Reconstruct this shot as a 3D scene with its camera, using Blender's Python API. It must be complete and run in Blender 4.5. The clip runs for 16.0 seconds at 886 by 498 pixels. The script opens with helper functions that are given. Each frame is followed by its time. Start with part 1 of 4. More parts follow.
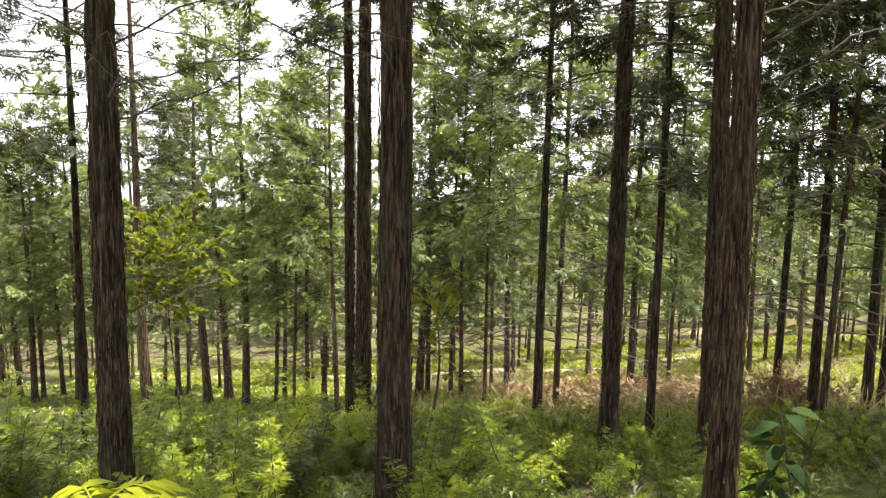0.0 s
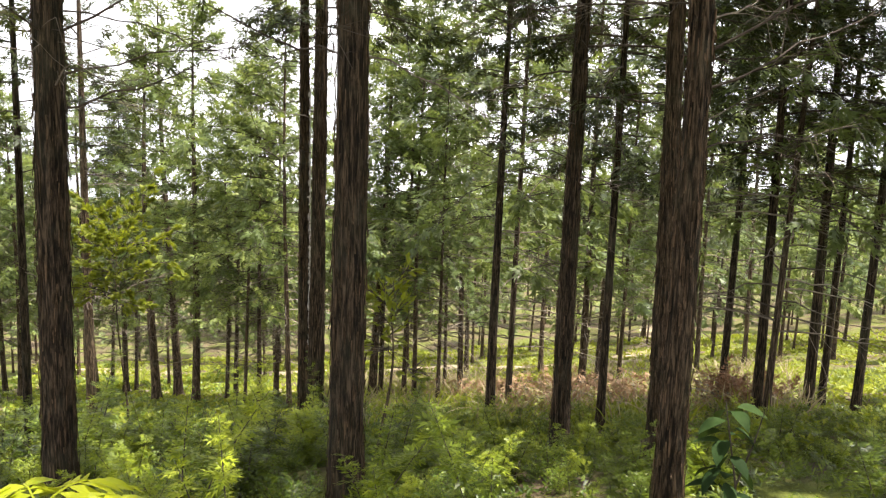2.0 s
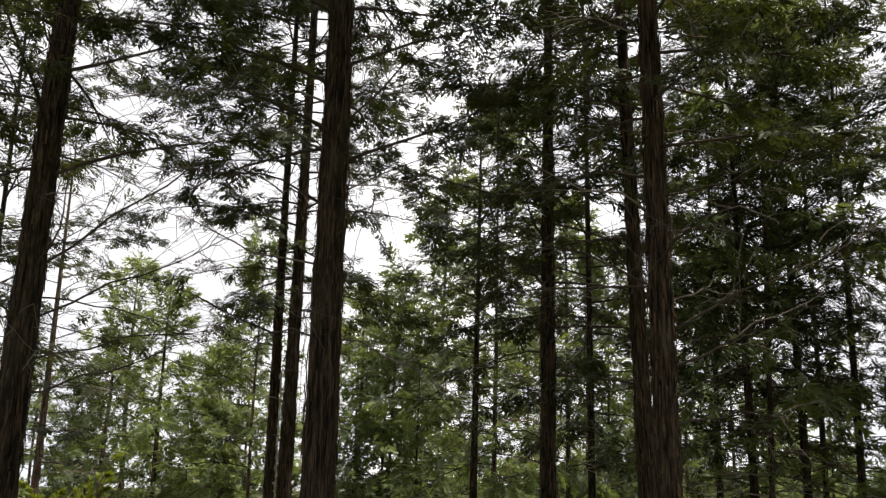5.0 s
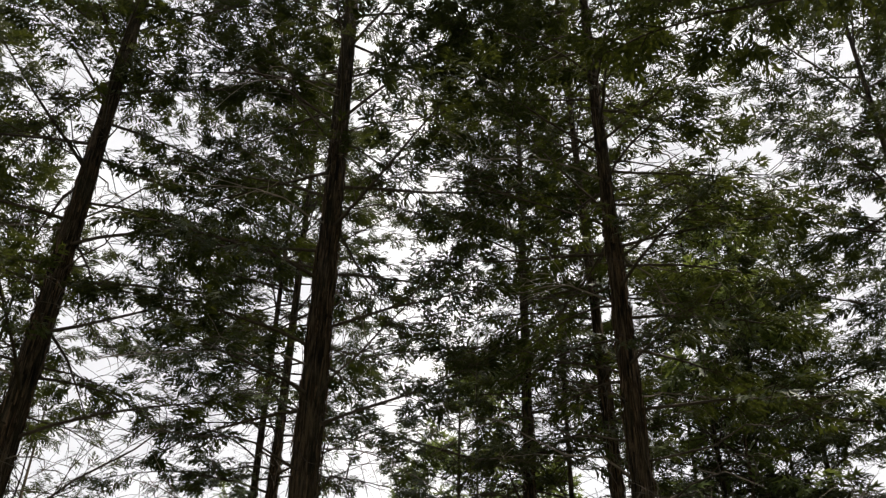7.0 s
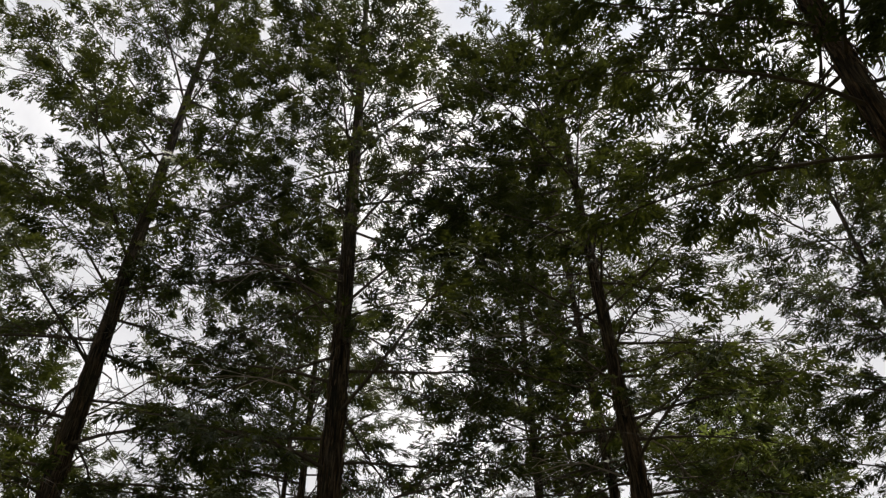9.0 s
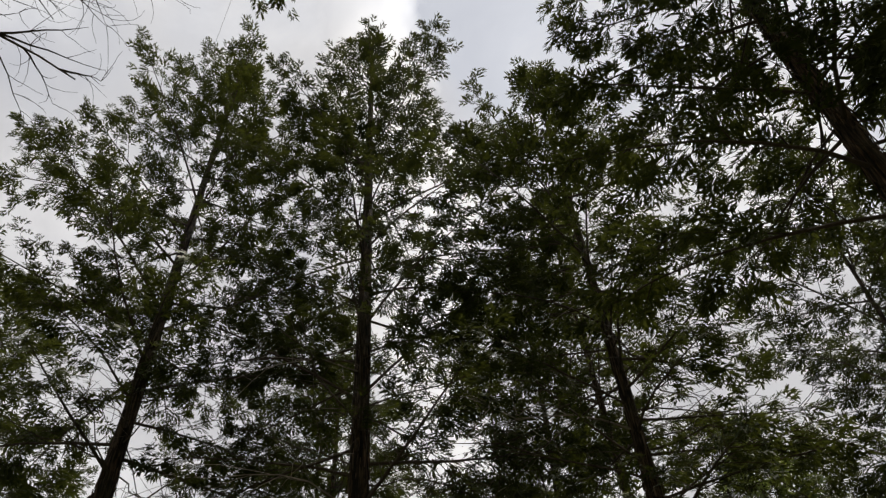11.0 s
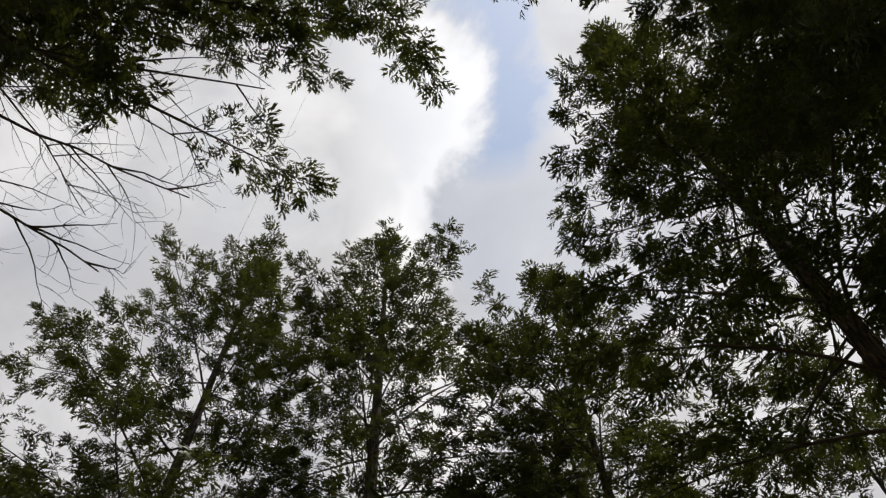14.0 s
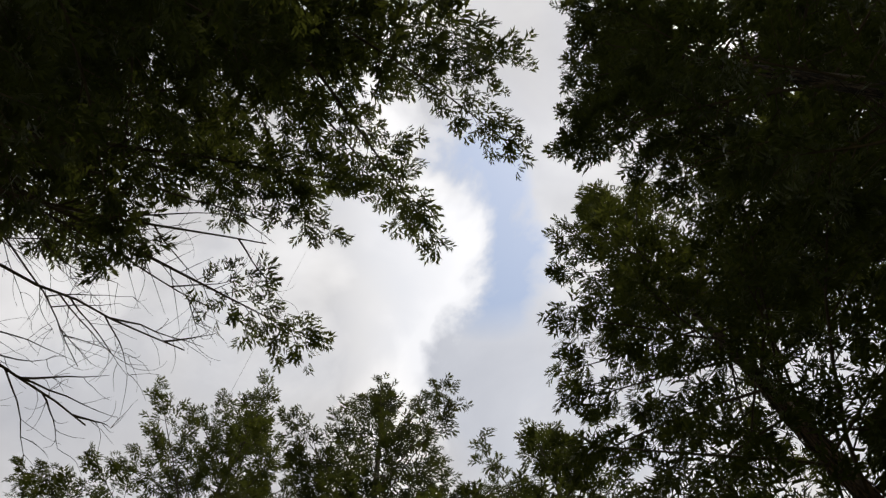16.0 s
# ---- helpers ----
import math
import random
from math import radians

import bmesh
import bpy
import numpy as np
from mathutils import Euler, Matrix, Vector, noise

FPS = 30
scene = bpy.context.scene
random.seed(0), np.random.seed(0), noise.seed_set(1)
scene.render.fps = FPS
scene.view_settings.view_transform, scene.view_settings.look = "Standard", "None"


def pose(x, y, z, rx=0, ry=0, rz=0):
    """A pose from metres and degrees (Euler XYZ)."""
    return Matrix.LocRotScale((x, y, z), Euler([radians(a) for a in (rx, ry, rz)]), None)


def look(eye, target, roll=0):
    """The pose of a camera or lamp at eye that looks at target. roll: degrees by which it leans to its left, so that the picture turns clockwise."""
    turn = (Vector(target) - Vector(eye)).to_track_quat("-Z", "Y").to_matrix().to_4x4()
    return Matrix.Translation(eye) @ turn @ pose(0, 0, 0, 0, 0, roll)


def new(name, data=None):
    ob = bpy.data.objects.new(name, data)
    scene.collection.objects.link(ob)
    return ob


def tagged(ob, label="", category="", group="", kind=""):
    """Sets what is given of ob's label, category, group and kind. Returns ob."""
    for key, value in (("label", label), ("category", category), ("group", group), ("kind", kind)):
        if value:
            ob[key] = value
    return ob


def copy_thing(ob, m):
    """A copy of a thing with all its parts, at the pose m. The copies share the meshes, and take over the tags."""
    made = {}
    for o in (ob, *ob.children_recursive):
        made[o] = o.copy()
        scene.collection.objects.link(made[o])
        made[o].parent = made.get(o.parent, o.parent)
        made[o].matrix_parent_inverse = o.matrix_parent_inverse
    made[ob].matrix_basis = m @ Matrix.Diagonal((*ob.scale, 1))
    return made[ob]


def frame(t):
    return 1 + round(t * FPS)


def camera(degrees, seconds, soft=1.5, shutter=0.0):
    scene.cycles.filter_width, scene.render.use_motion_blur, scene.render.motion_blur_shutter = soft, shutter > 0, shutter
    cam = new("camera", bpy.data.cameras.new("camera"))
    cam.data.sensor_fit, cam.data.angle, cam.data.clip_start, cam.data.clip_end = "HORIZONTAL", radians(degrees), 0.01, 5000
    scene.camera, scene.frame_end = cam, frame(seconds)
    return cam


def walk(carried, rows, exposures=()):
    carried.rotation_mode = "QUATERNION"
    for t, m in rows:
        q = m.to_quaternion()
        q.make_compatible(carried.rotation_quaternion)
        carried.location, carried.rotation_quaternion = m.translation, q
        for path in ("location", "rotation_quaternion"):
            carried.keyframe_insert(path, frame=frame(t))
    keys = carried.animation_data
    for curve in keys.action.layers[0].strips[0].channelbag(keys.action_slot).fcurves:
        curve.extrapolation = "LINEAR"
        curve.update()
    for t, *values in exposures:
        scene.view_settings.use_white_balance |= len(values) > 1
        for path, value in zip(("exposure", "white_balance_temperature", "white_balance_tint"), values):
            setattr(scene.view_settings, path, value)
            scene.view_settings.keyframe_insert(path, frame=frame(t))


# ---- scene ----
cam = camera(58.2, 16.0, soft=1.3)
EYE = 1.7
# seconds, yaw, pitch, roll: the camera is held in one spot and tilted up
ROWS = [
    (0.0, 0.00, -8.75, 0.90),
    (0.5, -2.91, -8.77, 1.50),
    (1.0, -3.08, -8.82, 1.69),
    (1.5, -3.13, -8.95, 1.97),
    (2.0, -3.29, -8.91, 2.06),
    (2.5, -4.21, -8.63, 0.67),
    (3.0, -5.56, -4.75, -0.25),
    (3.2, -5.56, -3.11, -0.22),
    (5.3, -4.75, 15.01, 1.43),
    (5.5, -5.23, 17.82, 0.96),
    (6.0, -5.85, 22.12, 0.88),
    (6.5, -6.00, 26.48, 0.96),
    (7.0, -5.90, 29.85, 1.26),
    (7.5, -5.79, 33.23, -0.05),
    (8.0, -5.71, 36.63, -0.92),
    (8.5, -5.53, 40.27, -1.25),
    (9.0, -5.54, 42.72, -1.27),
    (9.2, -5.47, 43.53, -1.48),
    (11.3, -4.64, 50.10, -3.86),
    (11.5, -4.77, 51.12, -3.89),
    (12.0, -5.36, 53.49, -4.07),
    (12.5, -5.68, 54.95, -4.41),
    (13.0, -5.87, 57.56, -4.43),
    (13.5, -4.83, 60.51, -2.98),
    (14.0, -4.40, 63.05, -2.20),
    (14.5, -4.78, 66.15, -1.94),
    (15.0, -5.18, 68.55, -2.40),
    (15.5, -5.61, 71.10, -2.48),
    (16.0, -6.48, 74.16, -3.49),
]


def held(yaw, pitch, roll):
    return pose(0, 0, EYE, 0, 0, yaw) @ pose(0, 0, 0, 90 + pitch) @ pose(0, 0, 0, 0, 0, roll)


walk(cam, [(t, held(a, b, c)) for t, a, b, c in ROWS],
     exposures=[(0.0, 1.78), (2.5, 1.78), (3.5, 1.2), (5.5, 0.35), (7.0, 0.22), (9.0, -0.02), (11.5, -0.45), (16.0, -0.5)])

# ---- daylight: broken cloud, sun high on the right ----
SUN_AZ, SUN_EL = 92.1, 73.1


def heading(az, el):
    """Direction from an azimuth (from +y towards +x) and an elevation."""
    a, e = radians(az), radians(el)
    return Vector((math.sin(a) * math.cos(e), math.cos(a) * math.cos(e), math.sin(e)))


sun = new("sun", bpy.data.lights.new("sun", "SUN"))
sun.data.energy, sun.data.angle, sun.data.color = 5.0, radians(0.6), (1.0, 0.93, 0.82)
sun.matrix_world = look(heading(SUN_AZ, SUN_EL) * 60, (0, 0, 0))


class Nodes:
    """Short notation for node trees."""

    def __init__(self, tree):
        self.tree = tree
        tree.nodes.clear()

    def add(self, kind, ins=None, **props):
        node = self.tree.nodes.new(kind)
        for key, value in props.items():
            setattr(node, key, value)
        for key, value in (ins or {}).items():
            sock = node.inputs[key]
            if isinstance(value, bpy.types.NodeSocket):
                self.tree.links.new(value, sock)
            else:
                sock.default_value = value
        return node

    def maths(self, op, a, b=0.0, clamp=False):
        return self.add("ShaderNodeMath", {0: a, 1: b}, operation=op, use_clamp=clamp).outputs[0]

    def noise(self, vec, scale, detail=4.0, rough=0.55, distortion=0.0):
        return self.add("ShaderNodeTexNoise", {"Vector": vec, "Scale": scale, "Detail": detail, "Roughness": rough, "Distortion": distortion}).outputs["Fac"]

    def ramp(self, fac, stops):
        node = self.add("ShaderNodeValToRGB", {"Fac": fac})
        els = node.color_ramp.elements
        while len(els) < len(stops):
            els.new(0.5)
        for el, (at, col) in zip(els, stops):
            el.position, el.color = at, (*col, 1.0)
        return node.outputs["Color"]

    def mix(self, fac, a, b, blend="MIX"):
        node = self.add("ShaderNodeMix", data_type="RGBA", blend_type=blend)
        for sock, value in ((node.inputs[0], fac), (node.inputs[6], a), (node.inputs[7], b)):
            if isinstance(value, bpy.types.NodeSocket):
                self.tree.links.new(value, sock)
            else:
                sock.default_value = value if not isinstance(value, tuple) else (*value, 1.0)[:4]
        return node.outputs[2]

    def scaled(self, vec, s):
        return self.add("ShaderNodeMapping", {"Vector": vec, "Scale": s}).outputs[0]


world = bpy.data.worlds.new("sky")
scene.world = world
world.use_nodes = True
n = Nodes(world.node_tree)
way = n.add("ShaderNodeTexCoord").outputs["Generated"]
sky = n.add("ShaderNodeTexSky", sky_type="NISHITA", sun_disc=False, sun_elevation=radians(SUN_EL), sun_rotation=radians(SUN_AZ), air_density=1.0, dust_density=1.5, ozone_density=1.0)
sky.inputs[0].is_linked or n.tree.links.new(n.add("ShaderNodeVectorMath", {0: way, 1: (-1.0, -1.0, 0.03)}, operation="MAXIMUM").outputs[0], sky.inputs[0])
sky_dim = n.mix(0.75, n.mix(1.0, sky.outputs[0], (0.19, 0.19, 0.19), "MULTIPLY"), (0.44, 0.57, 0.80))
puff = n.noise(way, 5.0, 7.0, 0.55, 0.3)
soft = n.noise(way, 1.7, 4.0, 0.5)
# a long blue gap between two cloud banks
g1, g2 = heading(32, 82.5), heading(16, 68)
side = g1.cross(g2).normalized()
off = n.maths("ADD", n.add("ShaderNodeVectorMath", {0: way, 1: side}, operation="DOT_PRODUCT").outputs["Value"], n.maths("MULTIPLY", n.maths("SUBTRACT", puff, 0.5), 0.32))
gap = n.add("ShaderNodeMapRange", {"Value": n.maths("ABSOLUTE", off), "From Min": 0.05, "From Max": 0.018, "To Min": 0.0, "To Max": 1.0}).outputs[0]
near_mid = n.add("ShaderNodeVectorMath", {0: way, 1: (g1 + g2).normalized()}, operation="DOT_PRODUCT").outputs["Value"]
gap = n.maths("MULTIPLY", gap, n.add("ShaderNodeMapRange", {"Value": near_mid, "From Min": 0.989, "From Max": 0.995}).outputs[0])
thin = n.add("ShaderNodeMapRange", {"Value": soft, "From Min": 0.36, "From Max": 0.46}).outputs[0]
cover = n.maths("MULTIPLY", n.maths("SUBTRACT", 1.0, n.maths("MULTIPLY", gap, 0.95)), n.maths("ADD", n.maths("MULTIPLY", thin, 0.25), 0.75))
cloud = n.ramp(puff, [(0.25, (0.72, 0.71, 0.73)), (0.5, (0.86, 0.85, 0.86)), (0.75, (1.2, 1.18, 1.17))])
lit_edge = n.maths("MULTIPLY", n.add("ShaderNodeMapRange", {"Value": off, "From Min": 0.03, "From Max": 0.07}).outputs[0], n.add("ShaderNodeMapRange", {"Value": off, "From Min": 0.2, "From Max": 0.09}).outputs[0])
cloud = n.mix(n.maths("MULTIPLY", lit_edge, 0.8), cloud, (1.5, 1.46, 1.42))
toward = n.add("ShaderNodeVectorMath", {0: way, 1: heading(SUN_AZ, SUN_EL)}, operation="DOT_PRODUCT").outputs["Value"]
both = n.mix(1.0, n.mix(cover, sky_dim, cloud), n.ramp(n.add("ShaderNodeMapRange", {"Value": toward, "From Min": 0.6, "From Max": 0.95}).outputs[0], [(0.0, (0.80, 0.80, 0.81)), (1.0, (1.0, 1.0, 1.0))]), "MULTIPLY")
both = n.mix(1.0, both, (1.2, 1.2, 1.2), "MULTIPLY")
# glare round the sun behind the thin cloud
dot = n.add("ShaderNodeVectorMath", {0: way, 1: heading(SUN_AZ, SUN_EL)}, operation="DOT_PRODUCT").outputs["Value"]
glare = n.maths("POWER", n.maths("MAXIMUM", dot, 0.0), 700.0)
both = n.mix(1.0, both, n.mix(glare, (0.0, 0.0, 0.0), (3.0, 2.8, 2.4)), "ADD")
disc = n.maths("POWER", n.maths("MAXIMUM", dot, 0.0), 16000.0)
both = n.mix(1.0, both, n.mix(disc, (0.0, 0.0, 0.0), (30.0, 28.0, 24.0)), "ADD")
n.add("ShaderNodeOutputWorld", {"Surface": n.add("ShaderNodeBackground", {"Color": both, "Strength": 1.0}).outputs[0]})


# ---- materials ----
def material(name):
    mat = bpy.data.materials.new(name)
    mat.use_nodes = True
    return mat, Nodes(mat.node_tree)


def bark_material(name, dark, mid, pale, strength=0.9):
    """Stringy, fissured bark: long fibres up the trunk, pale peeling ridges."""
    mat, n = material(name)
    pos = n.add("ShaderNodeTexCoord").outputs["Object"]
    rnd = n.add("ShaderNodeObjectInfo").outputs["Random"]
    shifted = n.add("ShaderNodeVectorMath", {0: pos, 1: n.add("ShaderNodeCombineXYZ", {0: n.maths("MULTIPLY", rnd, 31.0), 1: rnd, 2: n.maths("MULTIPLY", rnd, 17.0)}).outputs[0]}, operation="ADD").outputs[0]
    fibre = n.noise(n.scaled(shifted, (1.0, 1.0, 0.085)), 62.0, 6.0, 0.62, 0.35)
    plate = n.noise(n.scaled(shifted, (1.0, 1.0, 0.12)), 24.0, 4.0, 0.55, 0.5)
    stain = n.noise(shifted, 1.6, 4.0, 0.6)
    mixv = n.maths("ADD", n.maths("MULTIPLY", fibre, 0.55), n.maths("MULTIPLY", plate, 0.45))
    col = n.ramp(mixv, [(0.42, dark), (0.5, mid), (0.59, pale)])
    col = n.mix(n.maths("MULTIPLY", n.add("ShaderNodeMapRange", {"Value": stain, "From Min": 0.5, "From Max": 0.75}).outputs[0], 0.45), col, (0.07, 0.075, 0.05), "MIX")
    col = n.mix(1.0, col, n.ramp(rnd, [(0.0, (0.85, 0.82, 0.8)), (1.0, (1.15, 1.08, 1.0))]), "MULTIPLY")
    bump = n.add("ShaderNodeBump", {"Height": mixv, "Strength": strength, "Distance": 0.05}).outputs[0]
    p = n.add("ShaderNodeBsdfPrincipled", {"Base Color": col, "Roughness": 0.9, "Specular IOR Level": 0.2, "Normal": bump})
    n.add("ShaderNodeOutputMaterial", {"Surface": p.outputs[0]})
    return mat


def leaf_material(name, dark, mid, light, through_col, share=0.42, gloss=0.45, patch=0.7, shine=0.25):
    """Leaves that let light through; colour differs leaf by leaf and clump by clump."""
    mat, n = material(name)
    geo = n.add("ShaderNodeNewGeometry")
    island = geo.outputs["Random Per Island"]
    clump = n.noise(geo.outputs["Position"], patch, 3.0, 0.6)
    rnd = n.add("ShaderNodeObjectInfo").outputs["Random"]
    fac = n.maths("ADD", n.maths("ADD", n.maths("MULTIPLY", island, 0.3), n.maths("MULTIPLY", clump, 0.75)), n.maths("MULTIPLY", n.maths("SUBTRACT", rnd, 0.3), 0.4))
    col = n.ramp(fac, [(0.35, dark), (0.65, mid), (0.95, light)])
    p = n.add("ShaderNodeBsdfPrincipled", {"Base Color": col, "Roughness": gloss, "Specular IOR Level": shine})
    tr = n.add("ShaderNodeBsdfTranslucent", {"Color": n.mix(0.55, col, through_col)})
    m = n.add("ShaderNodeMixShader", {0: share, 1: p.outputs[0], 2: tr.outputs[0]})
    n.add("ShaderNodeOutputMaterial", {"Surface": m.outputs[0]})
    return mat


def twig_material(name, dark, light):
    mat, n = material(name)
    pos = n.add("ShaderNodeNewGeometry")
    v = n.noise(pos.outputs["Position"], 9.0, 4.0)
    w = n.maths("ADD", n.maths("MULTIPLY", v, 0.6), n.maths("MULTIPLY", pos.outputs["Random Per Island"], 0.4))
    col = n.ramp(w, [(0.3, dark), (0.7, light)])
    p = n.add("ShaderNodeBsdfPrincipled", {"Base Color": col, "Roughness": 0.85, "Specular IOR Level": 0.2})
    n.add("ShaderNodeOutputMaterial", {"Surface": p.outputs[0]})
    return mat


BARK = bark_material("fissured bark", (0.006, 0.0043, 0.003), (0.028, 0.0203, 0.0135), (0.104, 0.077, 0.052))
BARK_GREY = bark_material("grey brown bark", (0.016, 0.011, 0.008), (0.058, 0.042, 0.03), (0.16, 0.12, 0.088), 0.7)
PEEL = bark_material("peeling bark", (0.02, 0.013, 0.0075), (0.06, 0.04, 0.024), (0.15, 0.103, 0.064), 0.5)
LIMB = twig_material("limb bark", (0.03, 0.023, 0.018), (0.085, 0.066, 0.05))
DEADWOOD = twig_material("dead grey twigs", (0.07, 0.055, 0.045), (0.24, 0.20, 0.165))
LICHEN = twig_material("white lichen crust", (0.30, 0.27, 0.24), (0.62, 0.58, 0.53))
# near crowns: the canopy's own shade is put into this very dark colour
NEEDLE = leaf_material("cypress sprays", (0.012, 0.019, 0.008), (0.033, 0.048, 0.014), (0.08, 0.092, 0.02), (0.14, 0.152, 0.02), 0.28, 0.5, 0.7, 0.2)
# the same sprays down the slope, with sunlight painted into a brighter colour
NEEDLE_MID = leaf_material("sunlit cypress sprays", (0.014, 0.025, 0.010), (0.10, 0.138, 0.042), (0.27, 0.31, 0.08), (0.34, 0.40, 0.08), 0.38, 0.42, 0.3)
# distant crowns too carry sunlight in their lifted, paler colour
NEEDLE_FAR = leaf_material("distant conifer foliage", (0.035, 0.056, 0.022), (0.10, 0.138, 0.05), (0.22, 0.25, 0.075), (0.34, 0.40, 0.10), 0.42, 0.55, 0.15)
FERN = leaf_material("feathery undergrowth", (0.010, 0.022, 0.005), (0.15, 0.20, 0.016), (0.38, 0.42, 0.032), (0.38, 0.43, 0.02), 0.3, 0.42, 0.6)
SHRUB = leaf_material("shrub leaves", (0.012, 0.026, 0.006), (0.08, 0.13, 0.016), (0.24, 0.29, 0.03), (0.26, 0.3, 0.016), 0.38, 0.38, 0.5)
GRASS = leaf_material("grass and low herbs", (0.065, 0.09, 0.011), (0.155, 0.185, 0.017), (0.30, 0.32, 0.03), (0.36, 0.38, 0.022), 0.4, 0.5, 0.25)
STRAW = leaf_material("dry grass", (0.17, 0.13, 0.07), (0.30, 0.24, 0.14), (0.42, 0.36, 0.22), (0.35, 0.28, 0.14), 0.25, 0.6, 0.5)
RUST = leaf_material("dead needles", (0.13, 0.065, 0.035), (0.25, 0.14, 0.08), (0.36, 0.24, 0.15), (0.3, 0.18, 0.09), 0.25, 0.7, 0.8)
YOUNG = leaf_material("young yellow-green leaves", (0.24, 0.29, 0.015), (0.34, 0.38, 0.02), (0.45, 0.48, 0.03), (0.6, 0.62, 0.03), 0.4, 0.4, 1.5)
YOUNG_TREE = leaf_material("bright young foliage", (0.09, 0.12, 0.012), (0.2, 0.23, 0.02), (0.3, 0.32, 0.03), (0.36, 0.38, 0.02), 0.42, 0.45, 0.8)
BROAD = leaf_material("dark broad leaves", (0.010, 0.020, 0.007), (0.018, 0.034, 0.010), (0.03, 0.05, 0.014), (0.06, 0.09, 0.012), 0.15, 0.65, 1.5, 0.04)


def soil_material():
    mat, n = material("forest soil")
    pos = n.add("ShaderNodeNewGeometry").outputs["Position"]
    big, fine, leafy = n.noise(pos, 0.35, 5.0, 0.6), n.noise(pos, 7.0, 6.0, 0.65), n.noise(pos, 28.0, 4.0, 0.6)
    litter = n.ramp(fine, [(0.3, (0.042, 0.03, 0.019)), (0.5, (0.085, 0.062, 0.038)), (0.7, (0.155, 0.117, 0.072))])
    moss = n.ramp(leafy, [(0.3, (0.05, 0.06, 0.014)), (0.7, (0.12, 0.135, 0.024))])
    col = n.mix(n.add("ShaderNodeMapRange", {"Value": big, "From Min": 0.42, "From Max": 0.58}).outputs[0], litter, moss)
    bump = n.add("ShaderNodeBump", {"Height": n.maths("ADD", fine, n.maths("MULTIPLY", leafy, 0.5)), "Strength": 0.8, "Distance": 0.05}).outputs[0]
    p = n.add("ShaderNodeBsdfPrincipled", {"Base Color": col, "Roughness": 0.95, "Specular IOR Level": 0.15, "Normal": bump})
    n.add("ShaderNodeOutputMaterial", {"Surface": p.outputs[0]})
    return mat


def path_material():
    mat, n = material("trodden dirt")
    pos = n.add("ShaderNodeNewGeometry").outputs["Position"]
    a, b = n.noise(pos, 1.3, 5.0, 0.6), n.noise(pos, 18.0, 5.0, 0.6)
    col = n.ramp(n.maths("ADD", n.maths("MULTIPLY", a, 0.6), n.maths("MULTIPLY", b, 0.4)), [(0.3, (0.13, 0.10, 0.06)), (0.5, (0.23, 0.18, 0.115)), (0.7, (0.32, 0.26, 0.17))])
    bump = n.add("ShaderNodeBump", {"Height": b, "Strength": 0.6, "Distance": 0.03}).outputs[0]
    p = n.add("ShaderNodeBsdfPrincipled", {"Base Color": col, "Roughness": 0.95, "Normal": bump})
    n.add("ShaderNodeOutputMaterial", {"Surface": p.outputs[0]})
    return mat


SOIL, DIRT = soil_material(), path_material()


# ---- mesh building ----
class Buf:
    """Collects vertices and triangles as arrays."""

    def __init__(self):
        self.v, self.t, self.count = [], [], 0

    def add(self, v, t):
        self.v.append(v)
        self.t.append(t + self.count)
        self.count += len(v)

    def spread(self, v, t, mats, pos):
        """One copy of the template v, t for each 3x3 matrix and place."""
        if not len(pos):
            return
        pts = np.einsum("nij,vj->nvi", np.asarray(mats), v) + np.asarray(pos)[:, None, :]
        tri = t[None] + (np.arange(len(pos)) * len(v))[:, None, None]
        self.add(pts.reshape(-1, 3), tri.reshape(-1, 3))

    def tris(self):
        return sum(len(t) for t in self.t)

    def mesh(self, name, mat, smooth=False):
        me = bpy.data.meshes.new(name)
        v, t = np.concatenate(self.v).astype(np.float32), np.concatenate(self.t).astype(np.int32)
        me.vertices.add(len(v))
        me.vertices.foreach_set("co", v.ravel())
        me.loops.add(t.size)
        me.loops.foreach_set("vertex_index", t.ravel())
        me.polygons.add(len(t))
        me.polygons.foreach_set("loop_start", np.arange(0, t.size, 3, dtype=np.int32))
        me.polygons.foreach_set("use_smooth", np.full(len(t), smooth))
        me.materials.append(mat)
        me.update(calc_edges=True)
        return me


def part(name, buf, mat, parent, label="", smooth=False):
    ob = new(name, buf.mesh(name, mat, smooth))
    ob.parent = parent
    return tagged(ob, label)


def empty(name, label, category, group="", kind=""):
    ob = new(name)
    ob.empty_display_size = 0.2
    return tagged(ob, label, category, group, kind)


def unit(v):
    return v / (np.linalg.norm(v, axis=-1, keepdims=True) + 1e-9)


def frames(along, up):
    """3x3 matrices whose x runs along, z near up."""
    x = unit(np.asarray(along, float))
    y = unit(np.cross(np.asarray(up, float), x))
    return np.stack([x, y, np.cross(x, y)], axis=-1)


